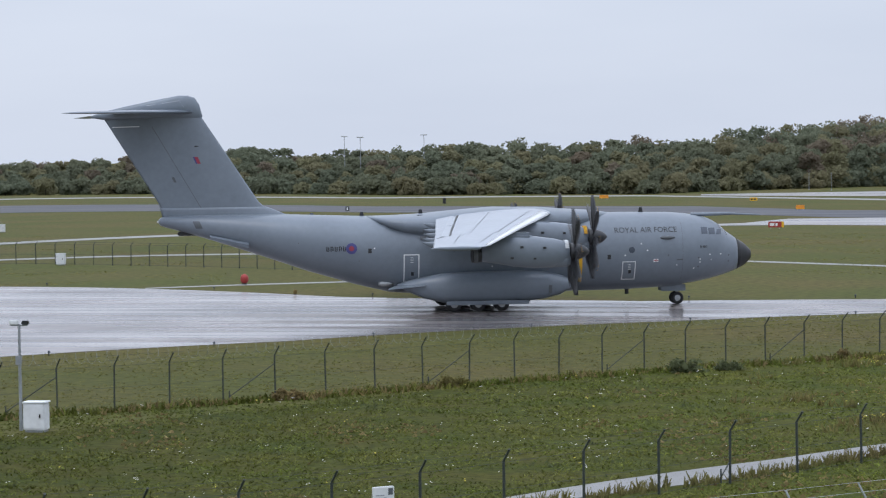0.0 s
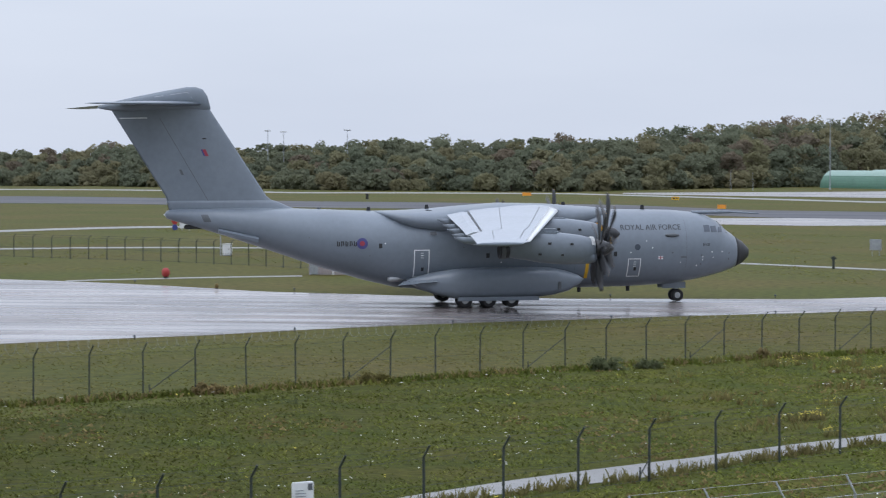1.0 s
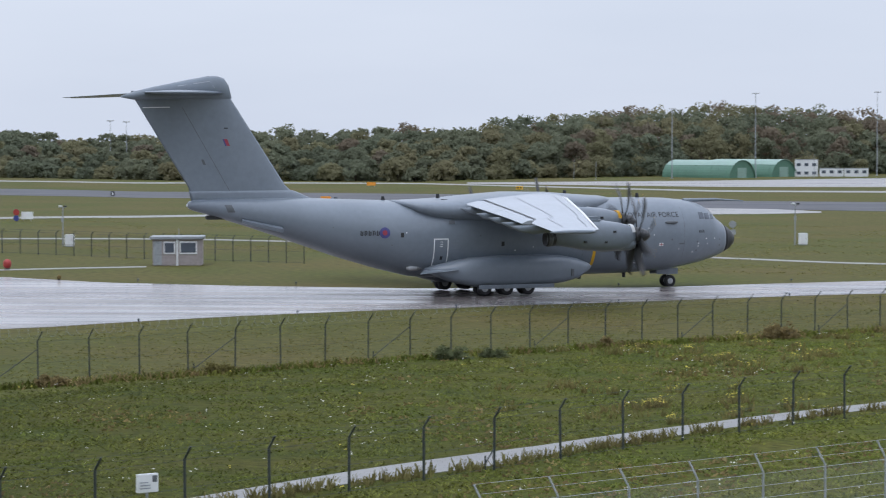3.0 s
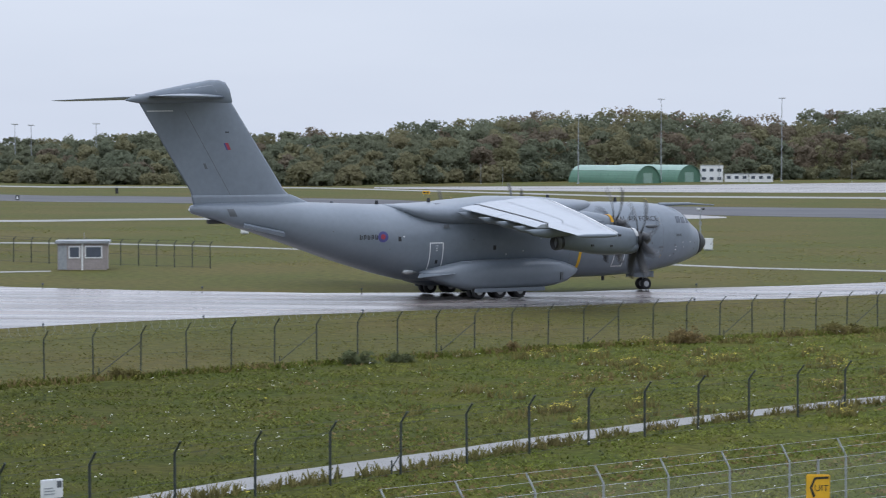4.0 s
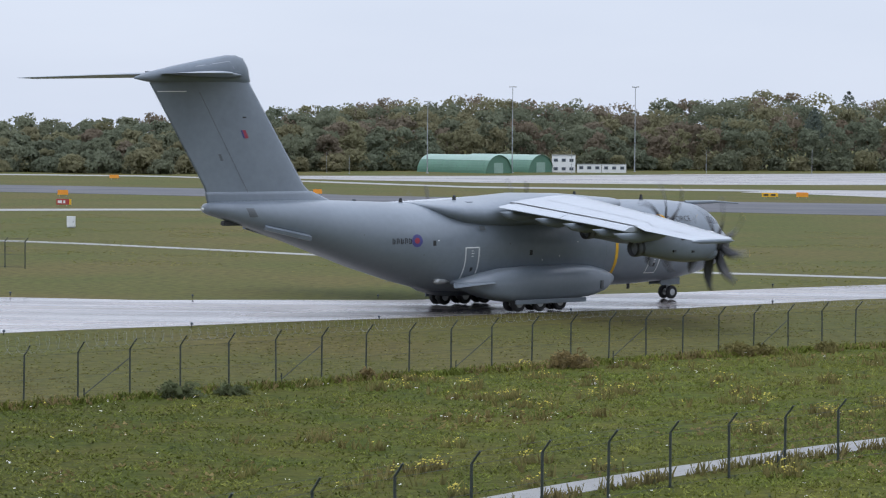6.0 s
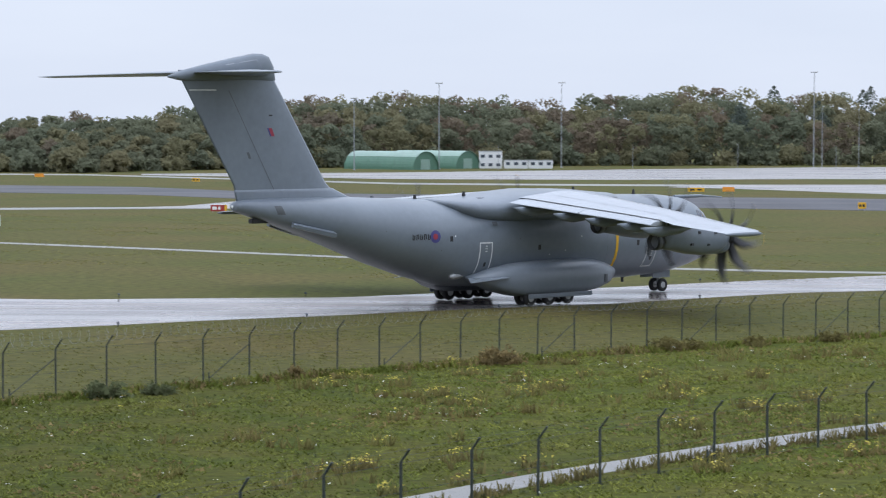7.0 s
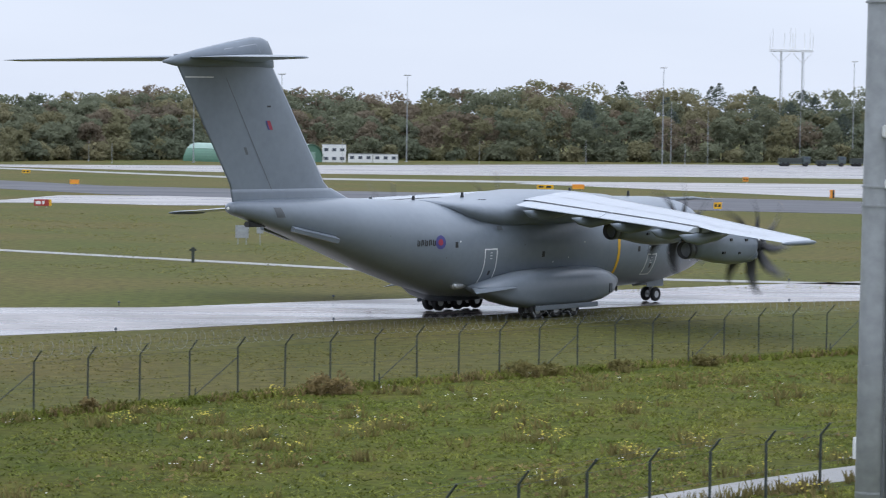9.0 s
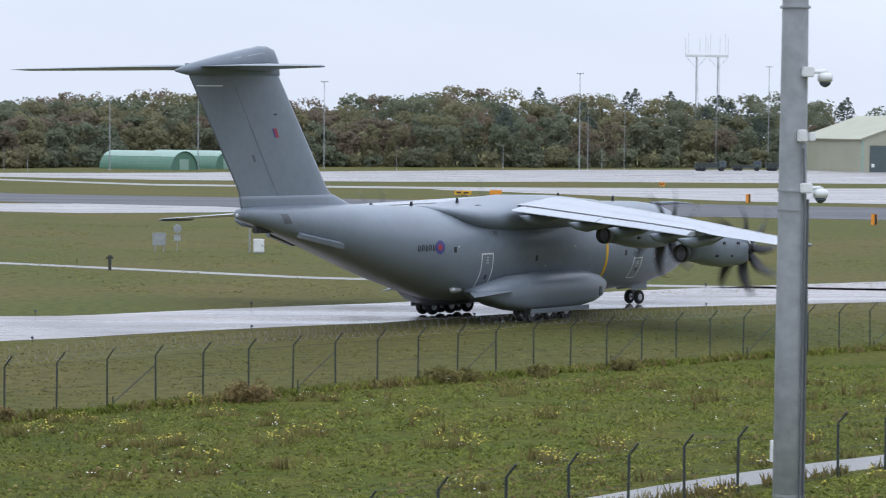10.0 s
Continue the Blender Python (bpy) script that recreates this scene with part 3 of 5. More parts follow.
FIN = [level_loop(z, a, b, t) for z, a, b, t in ((6.2, -30.9, -39.2, 0.42), (6.55, -31.8, -39.25, 0.36), (6.9, -32.5, -39.35, 0.34), (7.3, -32.95, -39.5, 0.33), (12.95, -36.65, -43.0, 0.27), (13.35, -36.85, -43.15, 0.26))]
part("fin", rings(FIN), SKIN, plane, "tall swept grey tail fin", True)
part("fin_root_fairing", rings([level_loop(z, a, b, t) for z, a, b, t in ((6.15, -30.3, -39.25, 0.62), (6.5, -31.3, -39.3, 0.52), (6.8, -32.0, -39.38, 0.45), (6.98, -32.45, -39.42, 0.37))]), SKIN, plane, "smooth collar round the fin root", True)
BUL = ((-36.55, 12.95, 0.02, 0.06), (-36.75, 13.3, 0.16, 0.45), (-37.05, 13.5, 0.24, 0.68), (-37.5, 13.58, 0.3, 0.74), (-38.1, 13.58, 0.33, 0.74), (-39.5, 13.45, 0.36, 0.62), (-41.5, 13.22, 0.34, 0.44), (-43.0, 13.05, 0.24, 0.26), (-43.8, 12.98, 0.04, 0.05))
part("fin_cap", rings([[(x, w * math.cos(a), z + h * math.sin(a)) for a in [2 * math.pi * i / 20 for i in range(20)]] for x, z, w, h in BUL]), SKIN, plane, "rounded fairing on top of the fin", True)


def fin_y(x, z, off=0.012):
    a = np.interp(z, [6.55, 7.3, 12.95], [-31.8, -32.95, -36.65])
    b = np.interp(z, [6.55, 7.3, 12.95], [-39.25, -39.5, -43.0])
    s = min(0.999, max(0.001, (a - x) / (a - b)))
    t = np.interp(z, [7.3, 12.95], [0.33, 0.27])
    h = t * 2.6 * (0.2969 * math.sqrt(s) - 0.126 * s - 0.3516 * s * s + 0.2843 * s ** 3 - 0.1036 * s ** 4) / 0.26
    return -(h * 0.42 + off)


def on_fin(name, quads, mat, label="", off=0.014):
    bm = bmesh.new()
    for q in quads:
        bm.faces.new([bm.verts.new((x, fin_y(x, z, off), z)) for x, z in q])
    return part(name, bm, mat, plane, label)


on_fin("fin_flash", [[(-37.22, 10.3), (-37.0, 10.3), (-36.8, 9.86), (-37.02, 9.86)]], PURPLE)
on_fin("fin_flash", [[(-37.12, 10.3), (-36.9, 10.3), (-36.7, 9.86), (-36.92, 9.86)]], MAROON, "small dull red and blue fin flash", 0.02)
on_fin("fin_seam", [[(-36.72 - 0.58 * (z - 6.9), z), (-36.68 - 0.58 * (z - 6.9), z), (-36.68 - 0.58 * (z + 0.45 - 6.9), z + 0.45), (-36.72 - 0.58 * (z + 0.45 - 6.9), z + 0.45)] for z in np.arange(6.9, 12.2, 0.45)], SKIN_DARK)
on_fin("fin_gap", [[(x, 12.27 + 0.03 * (x + 42.3) / 2), (x + 0.35, 12.27 + 0.03 * (x + 42.6) / 2), (x + 0.35, 12.33 + 0.03 * (x + 42.6) / 2), (x, 12.33 + 0.03 * (x + 42.3) / 2)] for x in np.arange(-42.4, -40.7, 0.35)], WHITE, "pale gap above the rudder")
on_fin("fin_mark", [[(-37.1, 10.95), (-36.85, 10.95), (-36.85, 11.03), (-37.1, 11.03)]], BLACK)
on_fin("fin_mark", [[(-38.62, 9.0), (-38.45, 9.0), (-38.3, 8.65), (-38.47, 8.65)]], SKIN_DARK)

# access panel outlined on each side of the fin cap
for s in (-1, 1):
    bm = bmesh.new()
    for (xa, za), (xb, zb) in (((-40.2, 13.66), (-38.05, 13.98)), ((-38.05, 13.98), (-37.75, 13.55))):
        quad = []
        for x, z, dz in ((xa, za, 0.02), (xb, zb, 0.02), (xb, zb, -0.02), (xa, za, -0.02)):
            cz, cw, ch = (float(np.interp(-x, [-r[0] for r in BUL], [r[i] for r in BUL])) for i in (1, 2, 3))
            quad.append(bm.verts.new((x, s * (cw * math.sqrt(max(0.0, 1 - ((z + dz - cz) / ch) ** 2)) + 0.012), z + dz)))
        bm.faces.new(quad)
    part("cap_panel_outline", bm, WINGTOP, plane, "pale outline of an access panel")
part("crown_vent", boxes((-22.75, -22.25, -1.75, -1.3, 6.04, 6.3), bevel=0.06), BLACK, plane, "dark vent beside the wing root")
on_skin("side_port", patch(-22.6, -22.2, 4.72, 4.94, 2, 2), SKIN_DARK, 0.12)
on_skin("door_deflector", patch(-22.45, -21.8, 2.6, 4.0, 2, 6), SKIN, 0.03)
for x, z in ((-21.9, 3.5), (-20.4, 3.9), (-16.6, 3.1), (-15.2, 3.9), (-8.0, 4.2), (-3.2, 3.05), (-5.6, 2.75), (-26.6, 3.4), (-30.5, 4.6)):
    on_skin("rivet_plate", disc_cells(x, z, 0.001, 0.04, 8), WHITE if x > -20 else SKIN_DARK)

# aerials on the crown and keel
for x, z, h, mat in ((-26.2, 6.2, 0.36, BLACK), (-22.3, 6.3, 0.38, BLACK), (-13.0, 6.5, 0.32, BLACK), (-7.5, 6.18, 0.4, BLACK), (-29.5, 6.35, 0.2, SKIN_DARK)):
    part("aerial", rings([[(x + c * (0.17 - 0.07 * q), w * 0.05, z - 0.05 + q * h) for c, w in ((-1, 0), (0, -1), (1, 0), (0, 1))] for q in (0, 1)]), mat, plane, "short dark blade aerial")
for x, z in ((-11.9, 1.05), (-8.5, 1.08)):
    part("aerial", rings([[(x + c * 0.13, w * 0.05, z - q * 0.33) for c, w in ((-1, 0), (0, -1), (1, 0), (0, 1))] for q in (0, 1)]), BLACK, plane)
part("refuelling_probe", rods(((-4.2, -0.5, 6.0), (-1.5, -0.45, 6.02), 0.13, 0.1), ((-1.5, -0.45, 6.02), (0.6, -0.4, 5.9), 0.08, 0.04), n=10), SKIN, plane, "slender probe over the cockpit")
part("crown_light", lathe(((6.2, 0.09), (6.34, 0.07), (6.36, 0.01)), "Z", 10, (-21.7, 0, 0.05)), WHITE, plane)


def wheel(x, y, r, w, name="wheel"):
    hub = part(name, lathe(((-w / 2 + 0.04, r * 0.45), (-w / 2 + 0.07, r * 0.56), (w / 2 - 0.07, r * 0.56), (w / 2 - 0.04, r * 0.45)), "Y", 20), STEEL, plane, "pale metal wheel hub")
    tyre = part("tyre", lathe(((-w / 2 + 0.05, r * 0.56), (-w / 2, r * 0.7), (-w / 2 + 0.02, r * 0.88), (-w / 4, r * 0.985), (0, r), (w / 4, r * 0.985), (w / 2 - 0.02, r * 0.88), (w / 2, r * 0.7), (w / 2 - 0.05, r * 0.56)), "Y", 28), TYRE, hub, "black rubber tyre", True)
    hub.matrix_basis = pose(x, y, r + 0.02)
    return hub, x, y, r


WHEELS = [wheel(x, s * y, 0.5, 0.36) for s in (-1, 1) for x in (-17.45, -18.98, -20.55) for y in (3.05, 3.75)]
WHEELS += [wheel(-5.13, s * 0.34, 0.42, 0.3, "nose_wheel") for s in (-1, 1)]
for s in (-1, 1):
    for x in (-17.45, -18.98, -20.55):
        part("gear_leg", rods(((x, s * 3.4, 0.52), (x - 0.25, s * 3.35, 1.3), 0.12), ((x, s * 2.95, 0.52), (x, s * 3.85, 0.52), 0.07)), SKIN_DARK, plane)
part("nose_gear_leg", rods(((-5.13, 0, 0.42), (-5.0, 0, 1.5), 0.11), ((-5.13, -0.4, 0.44), (-5.13, 0.4, 0.44), 0.06), ((-5.05, 0, 0.9), (-6.2, 0, 1.35), 0.05)), STEEL, plane, "nose gear strut")
for s in (-1, 1):
    part("nose_gear_door", boxes((-6.25, -4.6, *sorted((s * 0.5, s * 0.54)), 0.92, 1.35), bevel=0.015), SKIN, plane)
part("landing_lamp", lathe(((-4.9, 0.08), (-4.82, 0.1)), "X", 10, (0, 0, 0.95)), WHITE, plane)


def blade():
    loops = []
    for r in np.linspace(0.3, 2.66, 12):
        q = (r - 0.3) / 2.36
        chord = 0.2 + 0.36 * math.sin(math.pi * min(1, q * 0.85 + 0.12)) - 0.2 * max(0, q - 0.75)
        sweep = -0.28 * math.sin(q * math.pi * 0.9) + 0.42 * q * q
        tw = radians(72 - 48 * q)
        loops.append([(c * chord * math.cos(tw) + w * 0.045 * (1 - 0.7 * q) * math.sin(tw), sweep + c * chord * math.sin(tw) - w * 0.045 * (1 - 0.7 * q) * math.cos(tw), r)
                      for c, w in ((-0.5, 0), (-0.2, 1), (0.2, 1), (0.5, 0), (0.2, -1), (-0.2, -1))])
    return rings(loops)


PROPS = []
BLADE_DATA = None
for k, (x, y, z) in enumerate(((-14.2, -13.2, 4.2), (-11.95, -6.8, 4.85), (-11.95, 6.8, 4.85), (-14.2, 13.2, 4.2))):
    wz = between(UP, abs(y)) - 0.1
    NAC = ((0.0, 0, 0.5, 0.5), (-0.35, -0.03, 0.66, 0.72), (-1.0, -0.04, 0.78, 0.88), (-2.2, 0.02, 0.84, 0.98), (-3.4, 0.1, 0.84, 0.95), (-4.4, 0.14, 0.76, 0.8), (-5.0, 0.04, 0.6, 0.62), (-5.4, -0.1, 0.42, 0.42))
    loops = [[(x - 0.35 + dx, y + w * math.copysign(abs(math.cos(a)) ** 0.85, math.cos(a)), z + dz + h * math.copysign(abs(math.sin(a)) ** 0.85, math.sin(a))) for a in [2 * math.pi * i / 28 for i in range(28)]] for dx, dz, w, h in NAC]
    nac = part("nacelle", rings(loops), SKIN, plane, "grey engine nacelle under the wing", True)
    part("intake_lip", rings([[(x - 0.9 + dx, y + w * math.cos(a), z - 0.48 + h * math.sin(a)) for a in [2 * math.pi * i / 18 for i in range(18)]] for dx, w, h in ((0.5, 0.4, 0.3), (0.62, 0.46, 0.36), (0.3, 0.56, 0.45), (-1.6, 0.5, 0.5), (-2.8, 0.2, 0.3))]), SKIN, nac, "bulged chin intake", True)
    part("exhaust_rim", lathe(((-5.62, 0.475), (-5.86, 0.47), (-5.88, 0.45), (-5.7, 0.45)), "X", 20, (x - 0.35, y, z - 0.12)), SKIN_DARK, nac, "dark grey exhaust rim", True)
    part("exhaust", lathe(((-5.2, 0.42), (-5.95, 0.45), (-6.0, 0.4), (-5.5, 0.34)), "X", 20, (x - 0.35, y, z - 0.12)), BLACK, nac, "sooty exhaust pipe", True)
    part("pylon", boxes((x - 5.6, x - 2.6, y - 0.45, y + 0.45, z + 0.5, wz + 0.02), bevel=0.2), SKIN, nac)
    part("cowl_band", rings([[(x - 0.42 + dx, y + 0.71 * math.cos(a), z - 0.03 + 0.76 * math.sin(a)) for a in [radians(20) + radians(140) * i / 10 for i in range(11)] + [radians(160) - radians(140) * i / 10 for i in range(11)]] for dx in (0.0, -0.22)], False), WHITE if abs(y) > 10 else YELLOW, nac)
    for dx, dz, r in ((-1.6, 0.3, 0.09), (-3.0, 0.35, 0.1), (-2.2, -0.35, 0.08), (-3.6, -0.3, 0.09)):
        part("cowl_vent", boxes((x + dx - r - 0.35, x + dx + r - 0.35, *sorted((y - 0.86, y - 0.7)), z + dz - r * 0.7, z + dz + r * 0.7)), BLACK, nac)
    prop = part("propeller", lathe(((0.95, 0.02), (0.86, 0.16), (0.6, 0.36), (0.2, 0.5), (-0.1, 0.54), (-0.3, 0.54)), "X", 24), BLADE_PAINT, plane, "dark pointed spinner with eight curved blades", True)
    prop.matrix_basis = pose(x, y, z)
    hand = 1 if k in (0, 2) else -1
    for i in range(8):
        if BLADE_DATA is None:
            b = part("blade", blade(), BLADE_PAINT, prop, "dark curved propeller blade", True)
            BLADE_DATA = b.data
            BLADE_DATA.materials.append(YELLOW)
            for f in BLADE_DATA.polygons:
                f.material_index = 1 if f.center.z > 2.56 else 0
        else:
            b = new("blade", BLADE_DATA)
            b.parent = prop
            b["label"] = "dark curved propeller blade"
        b.matrix_basis = pose(0, 0, 0, 45 * i)
    PROPS.append((prop, x, y, z, hand, 9 * k))


# ---- fences ----
def fence(name, line, x0, x1, dx, height, arm, lean, post_mat, wire_mat, mesh_mat, label, group, struts=0, wires=3, r=0.035, phase=0, plan=site, reach=(0.12, 0.82)):
    """Posts with angled arms along y = a * x + b, bent by plan, with wires and mesh between them."""
    a, b = line
    along = Vector((1, a)).normalized()
    thing = tagged(new(name), label, "fence")
    top = height - arm
    me = bpy.data.meshes.new("post")
    bm = rods(((0, 0, -0.1), (0, 0, top), r), ((0, 0, top), (lean[0], lean[1], height), r * 0.8), n=8)
    bm.to_mesh(me)
    bm.free()
    me.materials.append(post_mat)
    pts = []
    n = int((x1 - x0) / dx)
    for i in range(n + 1):
        p = plan(x0 + i * dx, a * (x0 + i * dx) + b)
        pts.append(p)
        ob = new("post", me)
        ob.parent = thing
        ob.matrix_basis = pose(p.x, p.y, 0, random.uniform(-0.8, 0.8), random.uniform(-0.8, 0.8), random.uniform(-3, 3))
    if struts:
        for i in range(phase, n, struts):
            p, q = pts[i], pts[i + 1]
            foot = p.lerp(q, reach[0]) if reach[0] > 0 else q.lerp(p, -reach[0])
            part("strut", rods(((foot.x, foot.y, 0.25), (q.x, q.y, top * reach[1]), 0.022), ((foot.x, foot.y, 0), (foot.x, foot.y, 0.5), 0.03), n=6), post_mat, thing)
    bm = bmesh.new()
    for k in range(wires):
        z = top * (0.04 + 0.94 * k / (wires - 1))
        for p, q in zip(pts, pts[1:]):
            rod(bm, (p.x, p.y, z), (q.x, q.y, z), 0.006, n=3)
    for k in (0.5, 1.0):
        for p, q in zip(pts, pts[1:]):
            o = Vector(lean) * k
            rod(bm, (p.x + o.x, p.y + o.y, top + k * arm), (q.x + o.x, q.y + o.y, top + k * arm), 0.005, n=3)
    tagged(part("wire", bm, wire_mat, thing), kind="stuff")
    bm = bmesh.new()
    for p, q in zip(pts, pts[1:]):
        bm.faces.new([bm.verts.new(v) for v in ((p.x, p.y, 0.03), (q.x, q.y, 0.03), (q.x, q.y, top), (p.x, p.y, top))])
    part("wire_mesh", bm, mesh_mat, thing, "fine woven wire mesh")
    return thing, pts, top


F1, F1_PTS, F1_TOP = fence("perimeter_fence", (1.02, 128.6), -29.63 - 1.737 * 12, 48, 1.737, 2.3, 0.42, (0.28, -0.26), POST, POST, LINK,
                           "dark green wire mesh fence with angled post tops in rough grass", "", 4, phase=3)
F2, F2_PTS, F2_TOP = fence("path_fence", (1.09, 80.7), -11.48 - 1.893 * 6, 36, 1.893, 2.0, 0.36, (0.22, -0.2), POST, POST, LINK,
                           "dark green wire mesh fence beside an asphalt path", "", 8, r=0.042, phase=7, reach=(-0.13, 0.42))
F3, F3_PTS, F3_TOP = fence("boundary_fence", (0.955, 60.5), -6.0, 16, 1.6, 2.4, 0.45, (-0.22, 0.05), GALV, GALV, LINK_PALE,
                           "galvanised steel boundary fence with horizontal rails", "", 0, wires=7, r=0.03, plan=lambda x, y: Vector((x, y)))
# the fence beyond the taxiway
MF = ((-24.5, 252), (-23.1, 245.8), (-19.8, 230), (-16.8, 219), (-14.3, 210), (-12.8, 208), (-10.0, 203.5))
mid = tagged(new("inner_fence"), "low dark wire mesh fence beyond the taxiway", "fence")
mid_post = bpy.data.meshes.new("post")
bm = rods(((0, 0, -0.1), (0, 0, 2.0), 0.045), ((0, 0, 2.0), (0.2, 0.1, 2.25), 0.035), n=6)
bm.to_mesh(mid_post)
bm.free()
mid_post.materials.append(POST)
mids = []
a = -26.0
while a < -10.0:
    mids.append(polar(a, between(MF, a)))
    a += 0.42 if a < -14 else 0.43
for p in mids:
    ob = new("post", mid_post)
    ob.parent = mid
    ob.matrix_basis = pose(p.x, p.y, 0, random.uniform(-1, 1), 0, random.uniform(-9, 9))
bm, bm2 = bmesh.new(), bmesh.new()
for p, q in zip(mids, mids[1:]):
    for z in (0.1, 1.0, 2.0, 2.2):
        rod(bm, (p.x, p.y, z), (q.x, q.y, z), 0.012, n=3)
    bm2.faces.new([bm2.verts.new(v) for v in ((p.x, p.y, 0.03), (q.x, q.y, 0.03), (q.x, q.y, 2.0), (p.x, p.y, 2.0))])
tagged(part("wire", bm, POST, mid), kind="stuff")
part("wire_mesh", bm2, LINK, mid, "fine woven wire mesh")

# razor wire coiled along the top of the perimeter fence
cu = bpy.data.curves.new("razor_wire", "CURVE")
cu.dimensions, cu.bevel_depth, cu.bevel_resolution = "3D", 0.004, 0
path = []
for p, q in zip(F1_PTS, F1_PTS[1:]):
    for i in range(60):
        path.append((p.lerp(q, i / 60), len(path)))
sp = cu.splines.new("POLY")
sp.points.add(len(path) - 1)
for (p, i), pt in zip(path, sp.points):
    ang = 2 * math.pi * i / 11
    r = 0.27 + 0.05 * math.sin(i * 0.013)
    pt.co = (p.x + 0.15 + 0.6 * r * math.cos(ang), p.y - 0.14 - 0.6 * r * math.cos(ang), F1_TOP + 0.42 + r * math.sin(ang), 1)
cu.materials.append(GALV)
tmp = bpy.data.objects.new("razor_wire", cu)
coil = bpy.data.meshes.new_from_object(tmp)
bpy.data.objects.remove(tmp)
coil.name = "razor_wire"
tagged(new("razor_wire", coil), "thin coiled razor wire along the fence top", "razor wire", kind="stuff")


# ---- woods behind the airfield ----
WOOD_DIST = ((-30, 745), (-22, 712), (-13.5, 625), (-7.7, 640), (-3.2, 755), (-1.5, 795), (0.7, 835), (5, 870), (9, 905), (18, 960))
WOOD_TOP = ((-30, 10), (-23, 10.1), (-20, 10.4), (-19, 12.6), (-17.5, 14), (-16, 11.1), (-14.5, 11.5), (-13, 13.0), (-10, 13.5), (-8, 14), (-6, 15.3), (-5, 16.8), (-4, 18.6), (-3, 20), (-1, 21), (0, 21.6), (1, 20.8), (1.9, 18.2), (3, 21.4), (4.3, 24), (5.5, 22.8), (7.5, 23.8), (8.3, 22.8), (9.5, 22.6), (11, 20), (18, 20))
rng = np.random.default_rng(7)


def clumps(kind, trees, name, label):
    """All crowns of one kind of tree: many small leaf sprays on uneven lobes, with tapered trunks."""
    V, Q, k = [], [], 0
    trunk = bmesh.new()
    for x, y, h, w, low in trees:
        base = np.array((x, y, 0.0))
        rod(trunk, (x, y, -0.2), (x + rng.uniform(-0.3, 0.3), y, h * 0.62), 0.16 + h * 0.009, 0.06, n=5)
        lobes = []
        if kind == "pine":
            for i in range(12):
                q = i / 11
                lobes.append((base + (rng.uniform(-0.3, 0.3), rng.uniform(-0.3, 0.3), h * (0.25 + 0.74 * q)), w * (1 - q) ** 0.8 * 0.62 + 0.5, 0.9, 70))
        else:
            # an upright egg of overlapping boughs, fuller towards the sides
            for i in range(rng.integers(22, 28)):
                a, q = rng.uniform(0, 6.28), rng.uniform(low, 0.93)
                rad = w * 0.44 * math.sin(math.pi * min(1, 0.24 + 0.6 * q)) ** 0.7
                c = base + (rad * math.cos(a) * rng.uniform(0.45, 1), rad * math.sin(a) * rng.uniform(0.45, 1), h * q)
                lobes.append((c, w * rng.uniform(0.12, 0.23), rng.uniform(0.8, 1.3), 46))
            lobes.append((base + (0, 0, h * 0.9), w * 0.2, 1.1, 50))
        for c, r, squash, n in lobes:
            d = rng.normal(size=(n, 3))
            d /= np.linalg.norm(d, axis=1)[:, None]
            d[:, 2] = np.abs(d[:, 2]) * 1.1 - 0.35
            p = c + d * r * np.array((1, 1, squash)) * rng.uniform(0.8, 1.1, (n, 1))
            p[:, 2] = np.clip(p[:, 2], 0.2, None)
            s = rng.uniform(0.17, 0.4, (n, 1)) * (0.8 if kind == "pine" else 1)
            u = rng.normal(size=(n, 3))
            u -= (u * d).sum(1)[:, None] * d * 0.45
            u /= np.linalg.norm(u, axis=1)[:, None]
            v = np.cross(d, u) + rng.normal(size=(n, 3)) * 0.5
            V.append(np.stack([p - u * s - v * s * 0.6, p + u * s * 0.9 - v * s, p + u * s + v * s * 0.7, p - u * s * 0.7 + v * s], 1).reshape(-1, 3))
            Q.append(k + np.arange(4 * n).reshape(n, 4))
            k += 4 * n
    V, Q = np.concatenate(V), np.concatenate(Q)
    me = bpy.data.meshes.new(name)
    me.from_pydata(V.tolist(), [], Q.tolist())
    me.materials.append(LEAF[kind])
    ob = tagged(new(name, me), label, "woodland", kind="stuff")
    tagged(part("trunk", trunk, BARK, ob), kind="stuff")
    return ob


stock = {k: [] for k in LEAF}
for row in range(7):
    a = -29.0
    while a < 16.5:
        d = between(WOOD_DIST, a) + row * 11 + rng.uniform(-5, 5)
        p = polar(a, d)
        top = between(WOOD_TOP, a) * ((0.42 if a < -5 else 0.52) + (0.095 if a < -5 else 0.078) * row) * rng.uniform(0.86, 1.05)
        u = rng.uniform()
        rusty = 0.26 if -4 < a < 8 else 0.07
        kind = "rust" if u < rusty else "olive" if u < rusty + 0.3 else "green"
        if a > 5 and row > 1 and rng.uniform() < 0.3:
            kind, top = "pine", top * 1.01
        stock[kind].append((p.x, p.y, top, top * rng.uniform(0.4, 0.6) + 2.2, 0.1 if row < 2 else 0.4))
        a += rng.uniform(0.34, 0.56)
a = -29.0
while a < 16.5:
    p = polar(a, between(WOOD_DIST, a) - rng.uniform(3, 12))
    h = rng.uniform(2.2, 4.6) * (1.25 if a > -4 else 1)
    stock["olive" if rng.uniform() < 0.35 else "green"].append((p.x, p.y, h, h * 1.5 + 1.2, 0.05))
    a += rng.uniform(0.2, 0.5)
for k, lab in (("green", "dense dull green broadleaf woodland edge"), ("olive", "yellowing olive broadleaf trees in the woodland"), ("rust", "rust brown autumn trees in the woodland"), ("pine", "dark pointed conifers rising from the woodland")):
    clumps(k, stock[k], k + "_woodland", lab)


